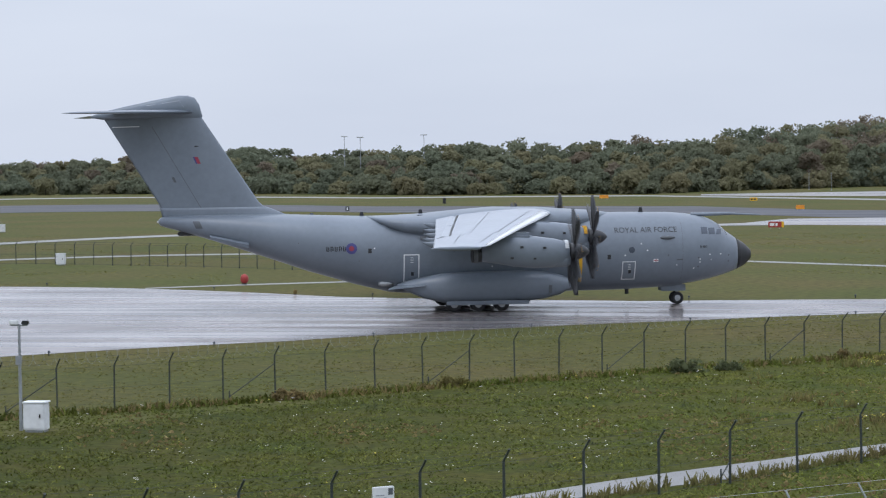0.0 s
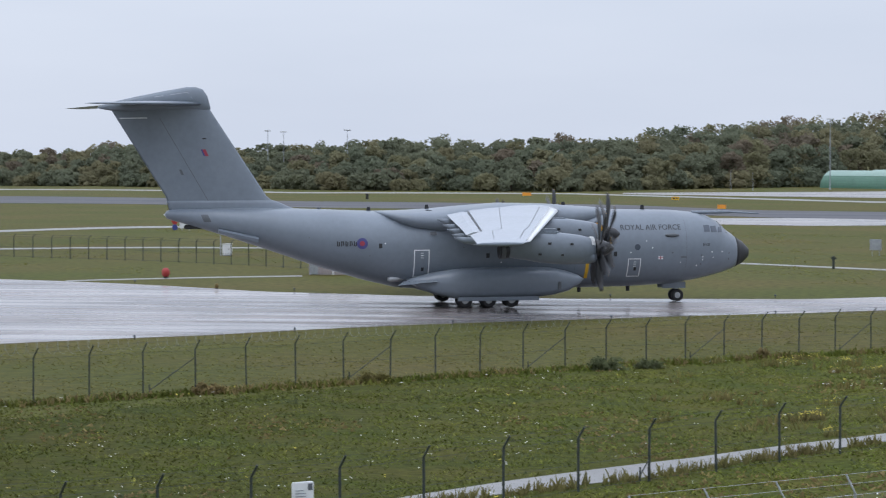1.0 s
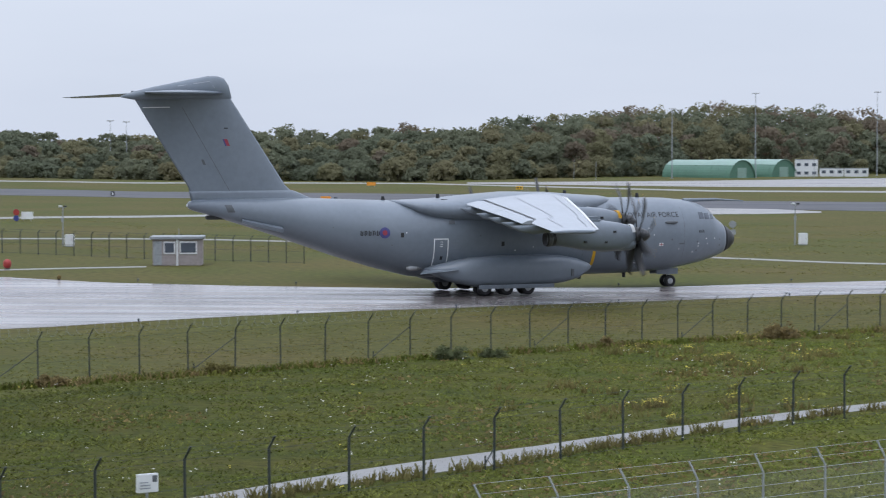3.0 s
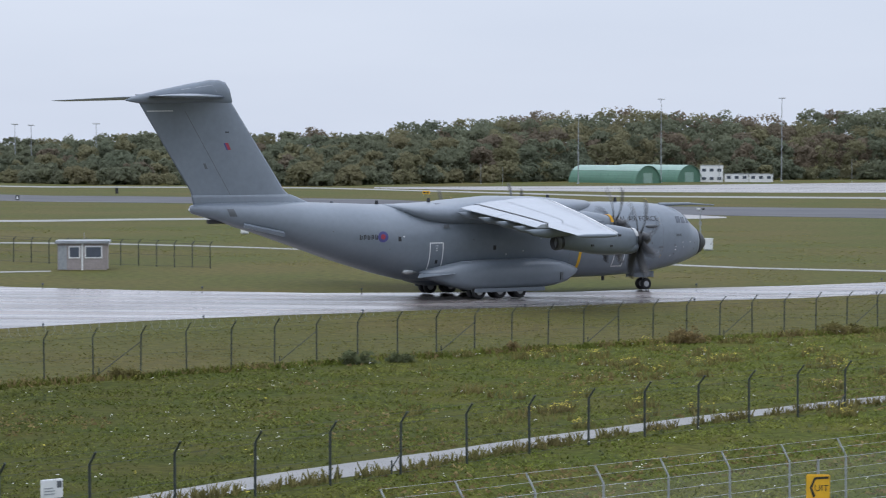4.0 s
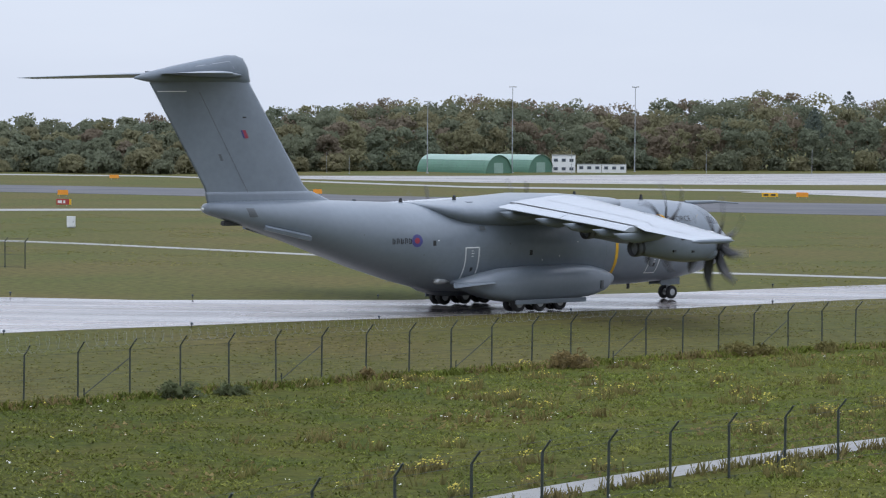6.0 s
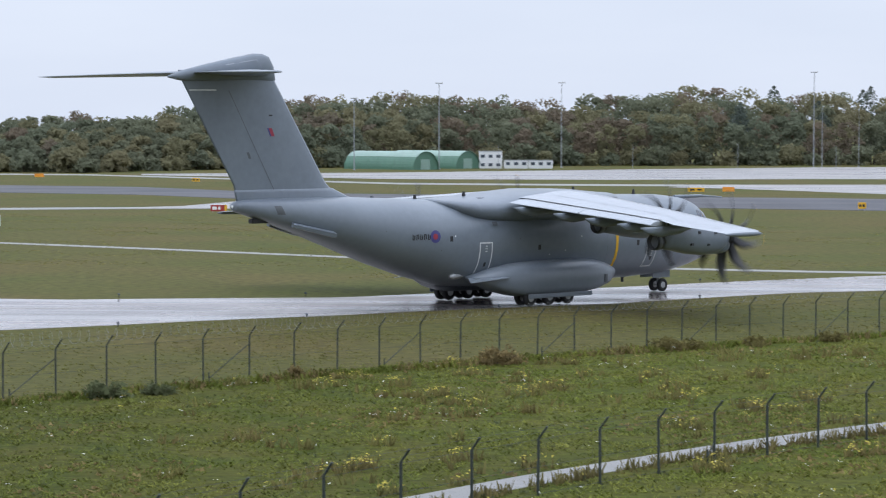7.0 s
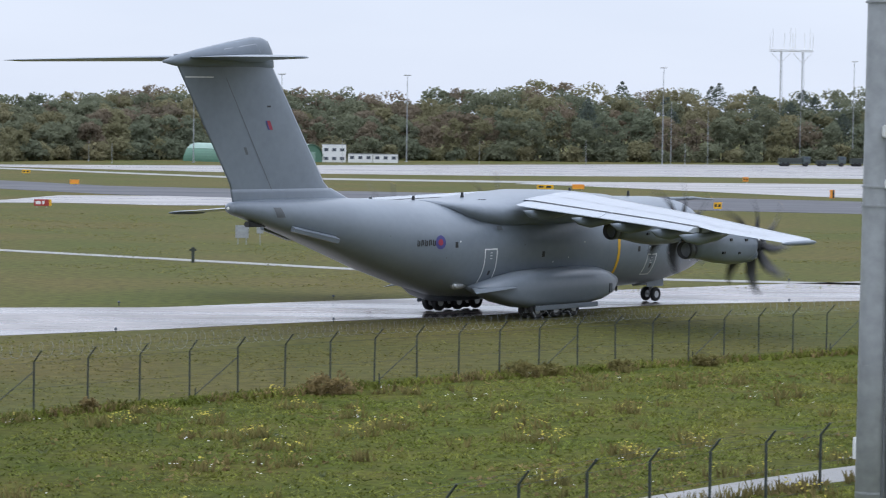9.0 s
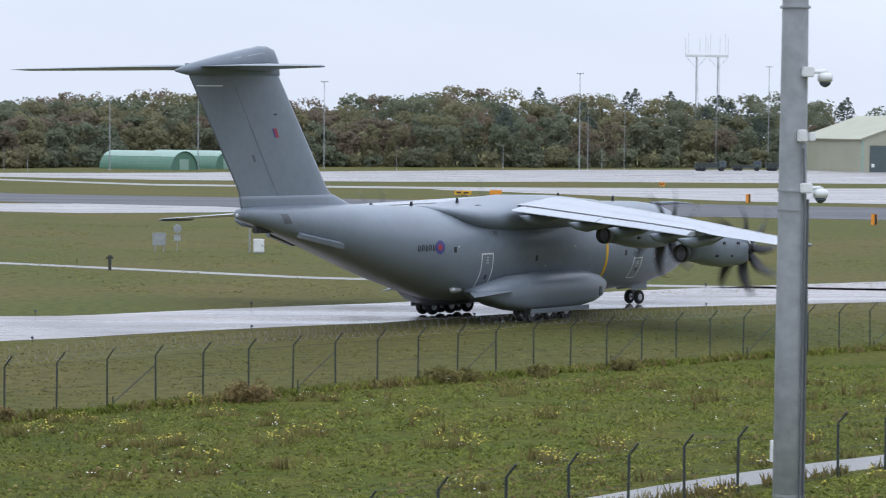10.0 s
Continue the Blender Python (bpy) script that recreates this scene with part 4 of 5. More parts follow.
# ---- buildings and masts at the far side ----
def barrel(x, y, yaw, length, r):
    """A round-roofed green tin shed; its front end faces along yaw."""
    shed = empty("arched_shed", x, y, 0, yaw, label="green corrugated arched shed with a pale roof", category="shed", group="arched sheds")
    arc = [(r * math.cos(math.pi * i / 20), r * 0.98 * math.sin(math.pi * i / 20)) for i in range(21)]
    bm = rings([[(-q, u, v) for u, v in arc] + [(-q, u * 0.985, v * 0.985) for u, v in arc[::-1]] for q in np.linspace(0, length, 9)])
    part("wall", bm, TIN, shed, "green tin shell")
    bm = rings([[(-q + 0.05, u * 1.012, v * 1.012) for u, v in arc[5:16]] + [(-q + 0.05, u * 1.004, v * 1.004) for u, v in arc[5:16][::-1]] for q in (0, length)])
    part("roof", bm, TIN_PALE, shed, "paler green upper half of the shell")
    bm = bmesh.new()
    bm.faces.new([bm.verts.new((-0.3, u * 0.99, v * 0.99)) for u, v in arc])
    part("end_wall", bm, TIN, shed)
    part("door", boxes((-0.34, -0.22, -1.6, 1.6, 0, 2.6), bevel=0.03), TIN_PALE, shed)
    for q in np.arange(1.5, length, 3.0):
        bm = rings([[(-q + d, u * s, v * s) for u, v in arc] + [(-q + d, u * (s - 0.006), v * (s - 0.006)) for u, v in arc[::-1]] for d, s in ((0, 1.008), (-0.08, 1.008))])
        part("rib", bm, TIN, shed)
    return shed


for a, d, ln in ((-0.44, 742, 25), (0.38, 770, 25)):
    p = polar(a, d)
    barrel(p.x, p.y, -45, ln, 4.6)
for a, d, w, h in ((0.80, 778, 6.0, 4.4), (1.28, 780, 6.2, 2.1), (1.74, 782, 6.2, 2.1)):
    p = polar(a, d)
    cab = empty("site_cabin", p.x, p.y, 0, -1, label="white box-shaped site cabin beside the sheds", category="cabin", group="site cabins")
    part("body", boxes((-w / 2, w / 2, -1.4, 1.4, 0, h), bevel=0.05), WHITE, cab)
    part("roof", boxes((-w / 2 - 0.08, w / 2 + 0.08, -1.5, 1.5, h + 0.004, h + 0.12)), GALV, cab)
    for i in range(3):
        x = -w / 2 + w * (i + 0.5) / 3
        for z in ([h * 0.62, h * 0.12] if h > 3 else [h * 0.4]):
            wi = part("window", boxes((x - 0.55, x + 0.55, -1.46, -1.41, z, z + 0.85)), GALV, cab)
            part("pane", boxes((x - 0.45, x + 0.45, -1.48, -1.465, z + 0.1, z + 0.75)), GLASS, wi)


def mast(x, y, h, head=True, r=0.16):
    m = empty("light_mast", x, y, label="tall slim grey floodlight mast beside the apron", category="light mast", group="apron light masts")
    part("pole", rods(((0, 0, -0.1), (0, 0, h), r, r * 0.5), n=10), GALV, m)
    part("foot", lathe(((0, r * 2.2), (0.15, r * 2.2), (0.2, r * 1.3)), "Z", 10), GALV, m)
    if head:
        part("crossbar", boxes((-0.9, 0.9, -0.08, 0.08, h - 0.05, h + 0.08)), GALV, m)
        for q in (-0.75, -0.25, 0.25, 0.75):
            part("floodlight", boxes((q - 0.17, q + 0.17, -0.32, 0.1, h + 0.085, h + 0.3), bevel=0.03), WHITE, m)


for a, d, h in ((-1.88, 722, 17.5), (-0.19, 751, 21.5), (2.12, 805, 22.3)):
    p = polar(a, d)
    mast(p.x, p.y, h)
for x, y, h, hd in ((92.8, 821.8, 25.4, 1), (95, 823.8, 16, 0), (105.2, 837.5, 16, 0), (130.2, 863.4, 16.2, 0), (146.5, 888.7, 29.5, 1), (147.8, 876.7, 19.4, 0), (154.1, 895.2, 19.7, 0)):
    mast(*site(x, y), h, bool(hd), 0.16 if hd else 0.1)
for a, d, h in ((-15.07, 672, 15.2), (-14.68, 672, 14.9), (-13.1, 660, 15.2)):
    p = polar(a, d)
    mast(p.x, p.y, h, True, 0.13)
for a, d, h in ((-3.98, 705, 5), (-3.5, 690, 4.5), (0.95, 760, 6), (3.4, 790, 6), (5.2, 800, 6.5), (6.8, 800, 6), (-9.2, 628, 4)):
    p = polar(a, d)
    mast(p.x, p.y, h, False, 0.07)

aer = empty("aerial_array", *site(135.6, 932.7), label="white twin-tower radio aerial array above the trees", category="aerial")
aer.matrix_basis = aer.matrix_basis @ Matrix.Scale(1.08, 4)
for q in (0, 6.2):
    part("tower", rods(((q, 0, 0), (q, 0, 30.8), 0.16), n=8), GALV, aer)
    part("tower_stay", rods(((q + 1.0, 0.4, 0), (q + 0.35, 0, 30.6), 0.06), ((q, 0, 27.6), (q - 2.6, 0, 30.4), 0.05), ((q, 0, 27.6), (q + 2.6, 0, 30.4), 0.05), n=5), GALV, aer)
    part("platform", boxes((q - 3.1, q + 3.0, -0.5, 0.5, 30.8, 31.5), bevel=0.05), WHITE, aer)
for i, q in enumerate((-3.1, -2.3, 1.0, 2.7, 3.4, 4.1, 6.8, 8.4, 9.2)):
    part("rod_aerial", rods(((q, 0.2, 31.4), (q, 0.2, 36.2 + 1.3 * (i % 2)), 0.09, 0.06), n=6), WHITE, aer)

# the large hangar at the apron's end
hg = empty("hangar", *site(152.5, 806.5), 0, 8, label="large beige hangar with slate green sliding doors", category="hangar")
hg.matrix_basis = hg.matrix_basis @ Matrix.Scale(1.08, 4)
W, EV, PK = 33.0, 8.1, 13.8
bm = rings([[(0, q, 0), (W, q, 0), (W, q, EV), (W / 2, q, PK), (0, q, EV)] for q in (0, 40)])
part("wall", bm, BEIGE, hg, "beige metal cladding")
bm = rings([[(-0.6, q, EV - 0.15), (W / 2, q, PK + 0.05), (W + 0.6, q, EV - 0.15), (W + 0.6, q, EV + 0.1), (W / 2, q, PK + 0.35), (-0.6, q, EV + 0.1)] for q in (-0.4, 40.4)])
part("roof", bm, BEIGE, hg, "shallow pitched roof")
for x0, x1, z in ((2.2, 14.2, 6.6), (14.5, 18.6, 11.0), (18.9, 30.8, 6.6)):
    d = part("door", boxes((x0, x1, -0.18, -0.004, 0.05, z), bevel=0.02), SLATE, hg, "slate green sliding door")
    for i in range(1, 5):
        x = x0 + (x1 - x0) * i / 5
        part("rail", boxes((x - 0.04, x + 0.04, -0.21, -0.184, 0.1, z - 0.05)), SLATE, d)
    part("placard", boxes((x0 + 0.4, x0 + 1.2, -0.23, -0.19, 1.2, 2.1)), WHITE, d)
    part("placard", boxes((x1 - 1.2, x1 - 0.4, -0.23, -0.19, 1.2, 2.1)), WHITE, d)
part("lamp", boxes((16.2, 16.9, -0.5, -0.02, 12.2, 12.5)), WHITE, hg)
part("trim", boxes((-0.03, 0.5, -0.06, -0.004, 0, EV - 0.3)), TIN_PALE, hg)

for x, y, ln, rz in ((118.1, 814.8, 8.5, 4), (127.1, 820.3, 8.0, -3), (135.1, 823.2, 7.0, 2)):
    tr = empty("army_truck", *site(x, y), 0, rz, label="dark green military truck parked on the apron", category="truck", group="parked trucks")
    part("chassis", boxes((0, ln, -1.1, 1.1, 0.7, 1.0), bevel=0.05), SLATE, tr)
    part("cab", boxes((ln - 2.1, ln, -1.15, 1.15, 1.004, 2.7), bevel=0.18), SLATE, tr)
    part("windscreen", boxes((ln - 1.7, ln - 0.5, -1.19, -1.155, 1.9, 2.45)), GLASS, tr)
    part("load_bed", boxes((0.1, ln - 2.3, -1.15, 1.15, 1.01, 2.2 if rz > 0 else 1.6), bevel=0.06), POST, tr)
    for q in (1.0, 2.3, ln - 1.2):
        for s in (-1, 1):
            part("wheel", lathe(((-0.18, 0.4), (-0.15, 0.53), (0.15, 0.53), (0.18, 0.4)), "Y", 16, (q, s * 0.98, 0.55)), TYRE, tr)


# ---- signs, boxes and the guard hut ----
def board(p, w, h, z, mat, name, label, category, group="", legs=2, rz=0, face=None, facelabel=""):
    b = empty(name, p[0], p[1], 0, rz, label=label, category=category, group=group)
    part("panel", boxes((-w / 2, w / 2, -0.06, 0.06, z, z + h), bevel=0.015), mat, b)
    for q in ([-w * 0.32, w * 0.32] if legs == 2 else [0.0]):
        part("leg", rods(((q, 0.03, -0.05), (q, 0.03, z + 0.02), 0.035), n=6), GALV, b)
    if face:
        for x0, x1, z0, z1, m in face:
            part("bar", boxes((x0 * w, x1 * w, -0.072, -0.064, z + z0 * h, z + z1 * h)), m, b, facelabel)
    return b


BARS = ((-0.4, -0.1, 0.3, 0.7, BLACK), (0.05, 0.35, 0.3, 0.7, BLACK))
WBARS = ((-0.38, -0.05, 0.25, 0.75, WHITE), (0.05, 0.2, 0.25, 0.75, WHITE))
for a, d, w, h in ((-9.79, 410.6, 1.6, 0.75), (-4.17, 456, 1.4, 0.7), (-8.68, 556, 1.9, 0.7), (5.05, 500, 1.9, 0.75)):
    board(polar(a, d), w, h, 0.25, ORANGE, "runway_sign", "low orange runway sign standing in the grass", "sign", "orange runway signs", face=((-0.45, 0.45, 0.08, 0.16, YELLOW),))
for a, d, w in ((4.5, 500, 2.6), (-5.2, 535, 1.4)):
    board(polar(a, d), w, 0.65, 0.2, YELLOW, "taxiway_sign", "low yellow taxiway sign with black bars", "sign", "yellow taxiway signs", face=BARS)
for p in ((50.8, 397.5), (79.4, 585.3)):
    board(site(*p), 1.0, 0.8, 0.25, YELLOW if p[0] < 60 else ORANGE, "taxiway_sign", "small yellow sign by the runway edge", "sign", "yellow taxiway signs", face=BARS)
for a, d in ((-4.74, 346), (-9.76, 361)):
    r = board(polar(a, d), 1.7, 0.75, 0.2, RED, "holding_sign", "red holding position sign with white bars", "sign", "red holding signs", face=WBARS)
    part("end_panel", boxes((0.86, 1.15, -0.06, 0.06, 0.2, 0.95), bevel=0.015), YELLOW, r)
for p in ((71.0, 368.1), (75.0, 471.7)):
    b = board(site(*p), 0.7, 1.25, 0.05, ORANGE, "distance_marker", "upright orange and black distance marker", "marker", "distance markers")
    part("bar", boxes((0.04, 0.3, -0.075, -0.064, 0.1, 1.25)), BLACK, b)
b = board(polar(-15.0, 441), 0.7, 0.8, 0.1, BLACK, "distance_marker", "upright black marker with a white figure bar", "marker", "distance markers")
part("bar", boxes((-0.12, 0.12, -0.075, -0.064, 0.25, 0.75)), WHITE, b)
board(polar(-12.6, 504), 0.6, 1.1, 0.1, BLACK, "distance_marker", "upright black marker with a white figure bar", "marker", "distance markers")
board(polar(-17.03, 307.8), 1.5, 0.95, 0.25, WHITE, "notice_board", "plain white notice board on short legs", "sign", "white boards")
s = empty("warning_sign", *polar(-17.28, 307.5), label="round red warning sign over a blue disc", category="sign")
part("post", rods(((0, 0, 0), (0, 0, 1.4), 0.03), n=6), GALV, s)
part("disc", lathe(((-0.04, 0.4), (0.0, 0.42), (0.03, 0.4)), "Y", 20, (0, -0.05, 1.15)), RED, s)
part("disc", lathe(((-0.04, 0.36), (0.0, 0.38), (0.03, 0.36)), "Y", 20, (0, -0.05, 0.4)), BLUE, s)
board(polar(-0.85, 262), 1.15, 1.05, 0.55, GALV, "notice_board", "pale grey notice board on two legs", "sign", "white boards", rz=-20)
s = empty("route_sign", *polar(-0.52, 261), label="round grey sign seen from behind on a post", category="sign")
part("post", rods(((0, 0, 0), (0, 0, 2.3), 0.035), n=6), GALV, s)
part("disc", lathe(((-0.03, 0.33), (0.0, 0.35), (0.03, 0.33)), "Y", 20, (0, -0.05, 2.0)), GALV, s)
part("panel", boxes((-0.28, 0.28, -0.07, -0.03, 1.0, 1.5), bevel=0.01), GALV, s)
s = empty("marker_post", *site(-6.9, 228.5), label="short dark wooden marker post", category="post")
part("post", boxes((-0.11, 0.11, -0.09, 0.09, 0, 1.1), bevel=0.02), POST, s)
part("crosspiece", boxes((-0.25, 0.25, -0.12, -0.092, 0.85, 1.0), bevel=0.01), POST, s)


def cabinet(p, tall, group="white cabinets", pole=True, w=0.85):
    c = empty("equipment_cabinet", p[0], p[1], 0, random.uniform(-8, 8), label="white metal equipment cabinet standing in the grass", category="cabinet", group=group)
    part("body", boxes((-w / 2, w / 2, -0.3, 0.3, 0.08, 1.1), bevel=0.03), WHITE, c)
    part("lid", boxes((-w / 2 - 0.04, w / 2 + 0.04, -0.34, 0.34, 1.104, 1.16), bevel=0.02), WHITE, c)
    part("door", boxes((-w / 2 + 0.06, w / 2 - 0.06, -0.325, -0.304, 0.15, 1.04), bevel=0.01), WHITE, c)
    part("plinth", boxes((-w / 2 + 0.05, w / 2 - 0.05, -0.25, 0.25, -0.1, 0.078)), GALV, c)
    part("handle", boxes((w / 2 - 0.2, w / 2 - 0.15, -0.35, -0.327, 0.55, 0.7)), BLACK, c)
    if pole:
        m = empty("camera_post", p[0] - 0.75, p[1] + 0.3, label="slim grey camera post beside a white cabinet", category="post", group="camera posts")
        part("pole", rods(((0, 0, -0.1), (0, 0, tall), 0.07, 0.05), n=10), GALV, m)
        part("bracket", rods(((-0.35, 0, tall - 0.02), (0.35, 0, tall - 0.02), 0.035), n=6), GALV, m)
        part("camera", boxes((-0.38, -0.02, -0.12, 0.08, tall, tall + 0.17), bevel=0.03), WHITE, m)
        part("camera", boxes((0.12, 0.4, -0.1, 0.08, tall, tall + 0.15), bevel=0.03), BLACK, m)
        part("junction_box", boxes((-0.12, 0.12, -0.16, -0.07, tall * 0.62, tall * 0.62 + 0.35), bevel=0.02), GALV, m)


cabinet(polar(-22.32, 92.3), 4.05)
cabinet(polar(-16.02, 234.7), 3.8)
cabinet(polar(0.94, 264.5), 3.9)
cabinet(polar(-22.88, 353.7), 3.3)
cabinet(polar(-9.51, 285.9), 3.3, pole=False)
cabinet(polar(-21.68, 238), 1, pole=False)

hp = polar(-13.45, 199.6)
hut = empty("guard_hut", hp.x, hp.y, 0, 10, label="small pinkish concrete guard hut with white window frames", category="hut")
part("wall", boxes((-2.0, 2.0, 0, 2.6, 0, 2.15), bevel=0.03), CONCRETE, hut)
part("roof", boxes((-2.2, 2.2, -0.25, 2.8, 2.154, 2.38), bevel=0.04), GALV, hut, "flat grey roof slab")
part("door", boxes((-1.93, -1.25, -0.05, -0.003, 0.05, 2.0), bevel=0.01), GALV, hut, "pale grey door")
part("corner_post", boxes((-0.07, 0.07, -0.1, -0.003, 0, 2.15)), WHITE, hut)
for x0, x1 in ((-1.1, -0.16), (0.2, 1.62)):
    wi = part("window", boxes((x0, x1, -0.06, -0.003, 0.95, 1.98), bevel=0.01), WHITE, hut, "white framed window")
    part("pane", boxes((x0 + 0.1, x1 - 0.1, -0.075, -0.064, 1.07, 1.86)), GLASS, wi)
part("roof_rod", rods(((0.1, 1, 2.38), (0.1, 1, 3.0), 0.02), n=5), GALV, hut)

for a, d, s_ in ((-17.48, 194.0, 1.0), (-16.27, 179.5, 0.45)):
    p = polar(a, d)
    h = empty("red_marker", p.x, p.y, label="bulging red marker on a dark foot beside the taxiway" if s_ == 1 else "small rusty marker in the taxiway grass", category="marker", group="taxiway markers")
    part("drum", lathe(((0.12 * s_, 0.2 * s_), (0.3 * s_, 0.32 * s_), (0.6 * s_, 0.33 * s_), (0.8 * s_, 0.2 * s_), (0.85 * s_, 0.03)), "Z", 16), RED if s_ == 1 else DRY, h, "", True)
    part("foot", lathe(((-0.02, 0.24 * s_), (0.11 * s_, 0.2 * s_)), "Z", 12), BLACK, h)
for a in np.arange(-22, 14, 3.8):
    for edge, off in ((NEAR_EDGE, -1.2), (FAR_EDGE, 1.4)):
        p = polar(a, between(edge, a) + off)
        l = empty("taxiway_light", p.x, p.y, label="small dark taxiway edge light in the grass", category="edge light", group="taxiway edge lights")
        part("stem", rods(((0, 0, -0.02), (0, 0, 0.16), 0.03), n=6), BLACK, l)
        part("lens", lathe(((0.16, 0.07), (0.24, 0.07), (0.28, 0.03)), "Z", 8), GLASS, l)

# white board on the path fence, exit sign by the boundary fence
b = board(site(-16.05, 63.1), 0.62, 0.5, 0.88, WHITE, "fence_notice", "small white notice with grey bars on the fence", "notice", legs=1, rz=40,
          face=((-0.4, 0.1, 0.2, 0.26, GALV), (-0.4, 0.1, 0.36, 0.42, GALV), (0.2, 0.42, 0.55, 0.9, SKIN_DARK), (-0.4, 0.0, 0.52, 0.58, GALV)))
b = board(site(16.2, 97.0), 0.55, 0.62, 0.95, WHITE, "fence_notice", "small white notice with grey bars on the fence", "notice", legs=1, rz=30,
          face=((-0.4, 0.3, 0.4, 0.48, GALV), (-0.4, 0.3, 0.6, 0.68, GALV)))
ex = empty("exit_sign", 3.955, 58.25, 0, -4, label="yellow exit arrow sign with black word UIT", category="sign")
part("panel", boxes((-0.28, 0.28, -0.03, 0.03, 1.75, 2.4), bevel=0.02), YELLOW, ex)
part("post", rods(((0, 0.06, -0.1), (0, 0.06, 2.75), 0.03), n=8), GALV, ex)
part("arrow", rings([[(-0.2, q, 2.08), (-0.09, q, 2.33), (0.25, q, 2.36), (0.25, q, 2.31), (-0.06, q, 2.28), (-0.14, q, 2.08), (-0.06, q, 1.88), (-0.12, q, 1.84)] for q in (-0.034, -0.04)]), BLACK, ex)
cu = bpy.data.curves.new("word", "FONT")
cu.body, cu.size, cu.align_x = "UIT", 0.22, "CENTER"
tmp = bpy.data.objects.new("word", cu)
me = bpy.data.meshes.new_from_object(tmp)
bpy.data.objects.remove(tmp)
me.transform(pose(0.08, -0.036, 2.0, 90))
me.materials.append(BLACK)
w = new("word", me)
w.parent = ex

# the near camera mast
pm = empty("camera_mast", 8.87, 71.20, label="thick galvanised steel mast carrying dome cameras", category="mast")
pm.matrix_basis = pm.matrix_basis @ Matrix.Diagonal((1.08, 1.08, 1, 1))
part("pole", lathe(((-0.1, 0.235), (7.0, 0.215), (13.5, 0.185), (16, 0.175)), "Z", 28), GALV, pm, "mottled galvanised pole", True)
part("foot_plate", boxes((-0.35, 0.35, -0.35, 0.35, 0.0, 0.03)), GALV, pm)
for z in (9.42, 9.12, 4.6, 6.6, 12.3):
    part("clamp_band", lathe(((z, 0.222), (z + 0.035, 0.222)), "Z", 28), GALV, pm)
part("cable", rods(((0.1, -0.21, 10.1), (0.13, -0.2, 9.4), 0.014), ((0.13, -0.2, 9.4), (0.12, -0.21, 3.0), 0.014), ((0.2, -0.12, 9.3), (0.2, -0.14, 3.0), 0.02), n=6), SKIN_DARK, pm)
for z, dx in ((11.28, 0.42), (9.46, 0.38)):
    arm = part("camera_arm", boxes((0.06, 0.24, -0.24, -0.06, z - 0.06, z + 0.1), bevel=0.015), WHITE, pm)
    part("elbow", rods(((0.2, -0.15, z + 0.02), (dx, -0.15, z + 0.03), 0.03), ((dx, -0.15, z + 0.04), (dx, -0.15, z - 0.03), 0.04), n=8), WHITE, arm)
    dome = part("dome_camera", lathe(((z - 0.13, 0.1), (z - 0.06, 0.115), (z - 0.01, 0.1), (z + 0.01, 0.05)), "Z", 18, (dx, -0.15, 0)), WHITE, pm, "white dome camera", True)
    part("lens_dome", lathe(((z - 0.22, 0.01), (z - 0.2, 0.05), (z - 0.165, 0.08), (z - 0.132, 0.088)), "Z", 16, (dx, -0.15, 0)), GLASS, dome, "", True)
part("sensor_box", boxes((0.0, 0.13, -0.34, -0.2, 10.2, 10.4), bevel=0.02), WHITE, pm)
part("sensor_box", boxes((0.15, 0.25, -0.34, -0.2, 10.21, 10.36), bevel=0.02), WHITE, pm)


# ---- grass, weeds and bushes ----
def tufts(name, spots, mat, label, category="grass", blades=3, splay=0.5):
    """Small blades in tufts; each spot is x, y, height and width."""
    s = np.array(spots)
    n = len(s)
    V = []
    for _ in range(blades):
        a = rng.uniform(0, 6.283, n)
        w, h = s[:, 3] * rng.uniform(0.5, 1, n) * 0.5, s[:, 2] * rng.uniform(0.6, 1.15, n)
        dx, dy = np.cos(a) * w, np.sin(a) * w
        o = rng.normal(size=(n, 2)) * s[:, 3:4] * 0.35
        lean = rng.normal(size=(n, 2)) * (h * splay)[:, None]
        x, y = s[:, 0] + o[:, 0], s[:, 1] + o[:, 1]
        V.append(np.stack([np.stack([x - dx, y - dy, np.zeros(n)], 1), np.stack([x + dx, y + dy, np.zeros(n)], 1),
                           np.stack([x + lean[:, 0] + dx * 0.3, y + lean[:, 1] + dy * 0.3, h], 1), np.stack([x + lean[:, 0] - dx * 0.3, y + lean[:, 1] - dy * 0.3, h * 0.93], 1)], 1).reshape(-1, 3))
    V = np.concatenate(V)
    me = bpy.data.meshes.new(name)
    me.from_pydata(V.tolist(), [], np.arange(len(V)).reshape(-1, 4).tolist())
    me.materials.append(mat)
    return tagged(new(name, me), label, category, kind="stuff")


def scatter(n, a0, a1, d0, d1, h, w, keep=lambda x, y: True, power=1.0):
    out = []
    while len(out) < n:
        a = rng.uniform(a0, a1)
        d = d0 + (d1 - d0) * rng.uniform() ** power
        x, y = d * math.sin(radians(a)), d * math.cos(radians(a))
        if keep(x, y):
            p = site(x, y)
            k = rng.uniform(0.6, 1.4)
            out.append((p.x, p.y, h * k, w * rng.uniform(0.6, 1.4)))
    return out


def patchy(x, y, size, level):
    return noise.noise(Vector((x / size, y / size, 3.7))) > level


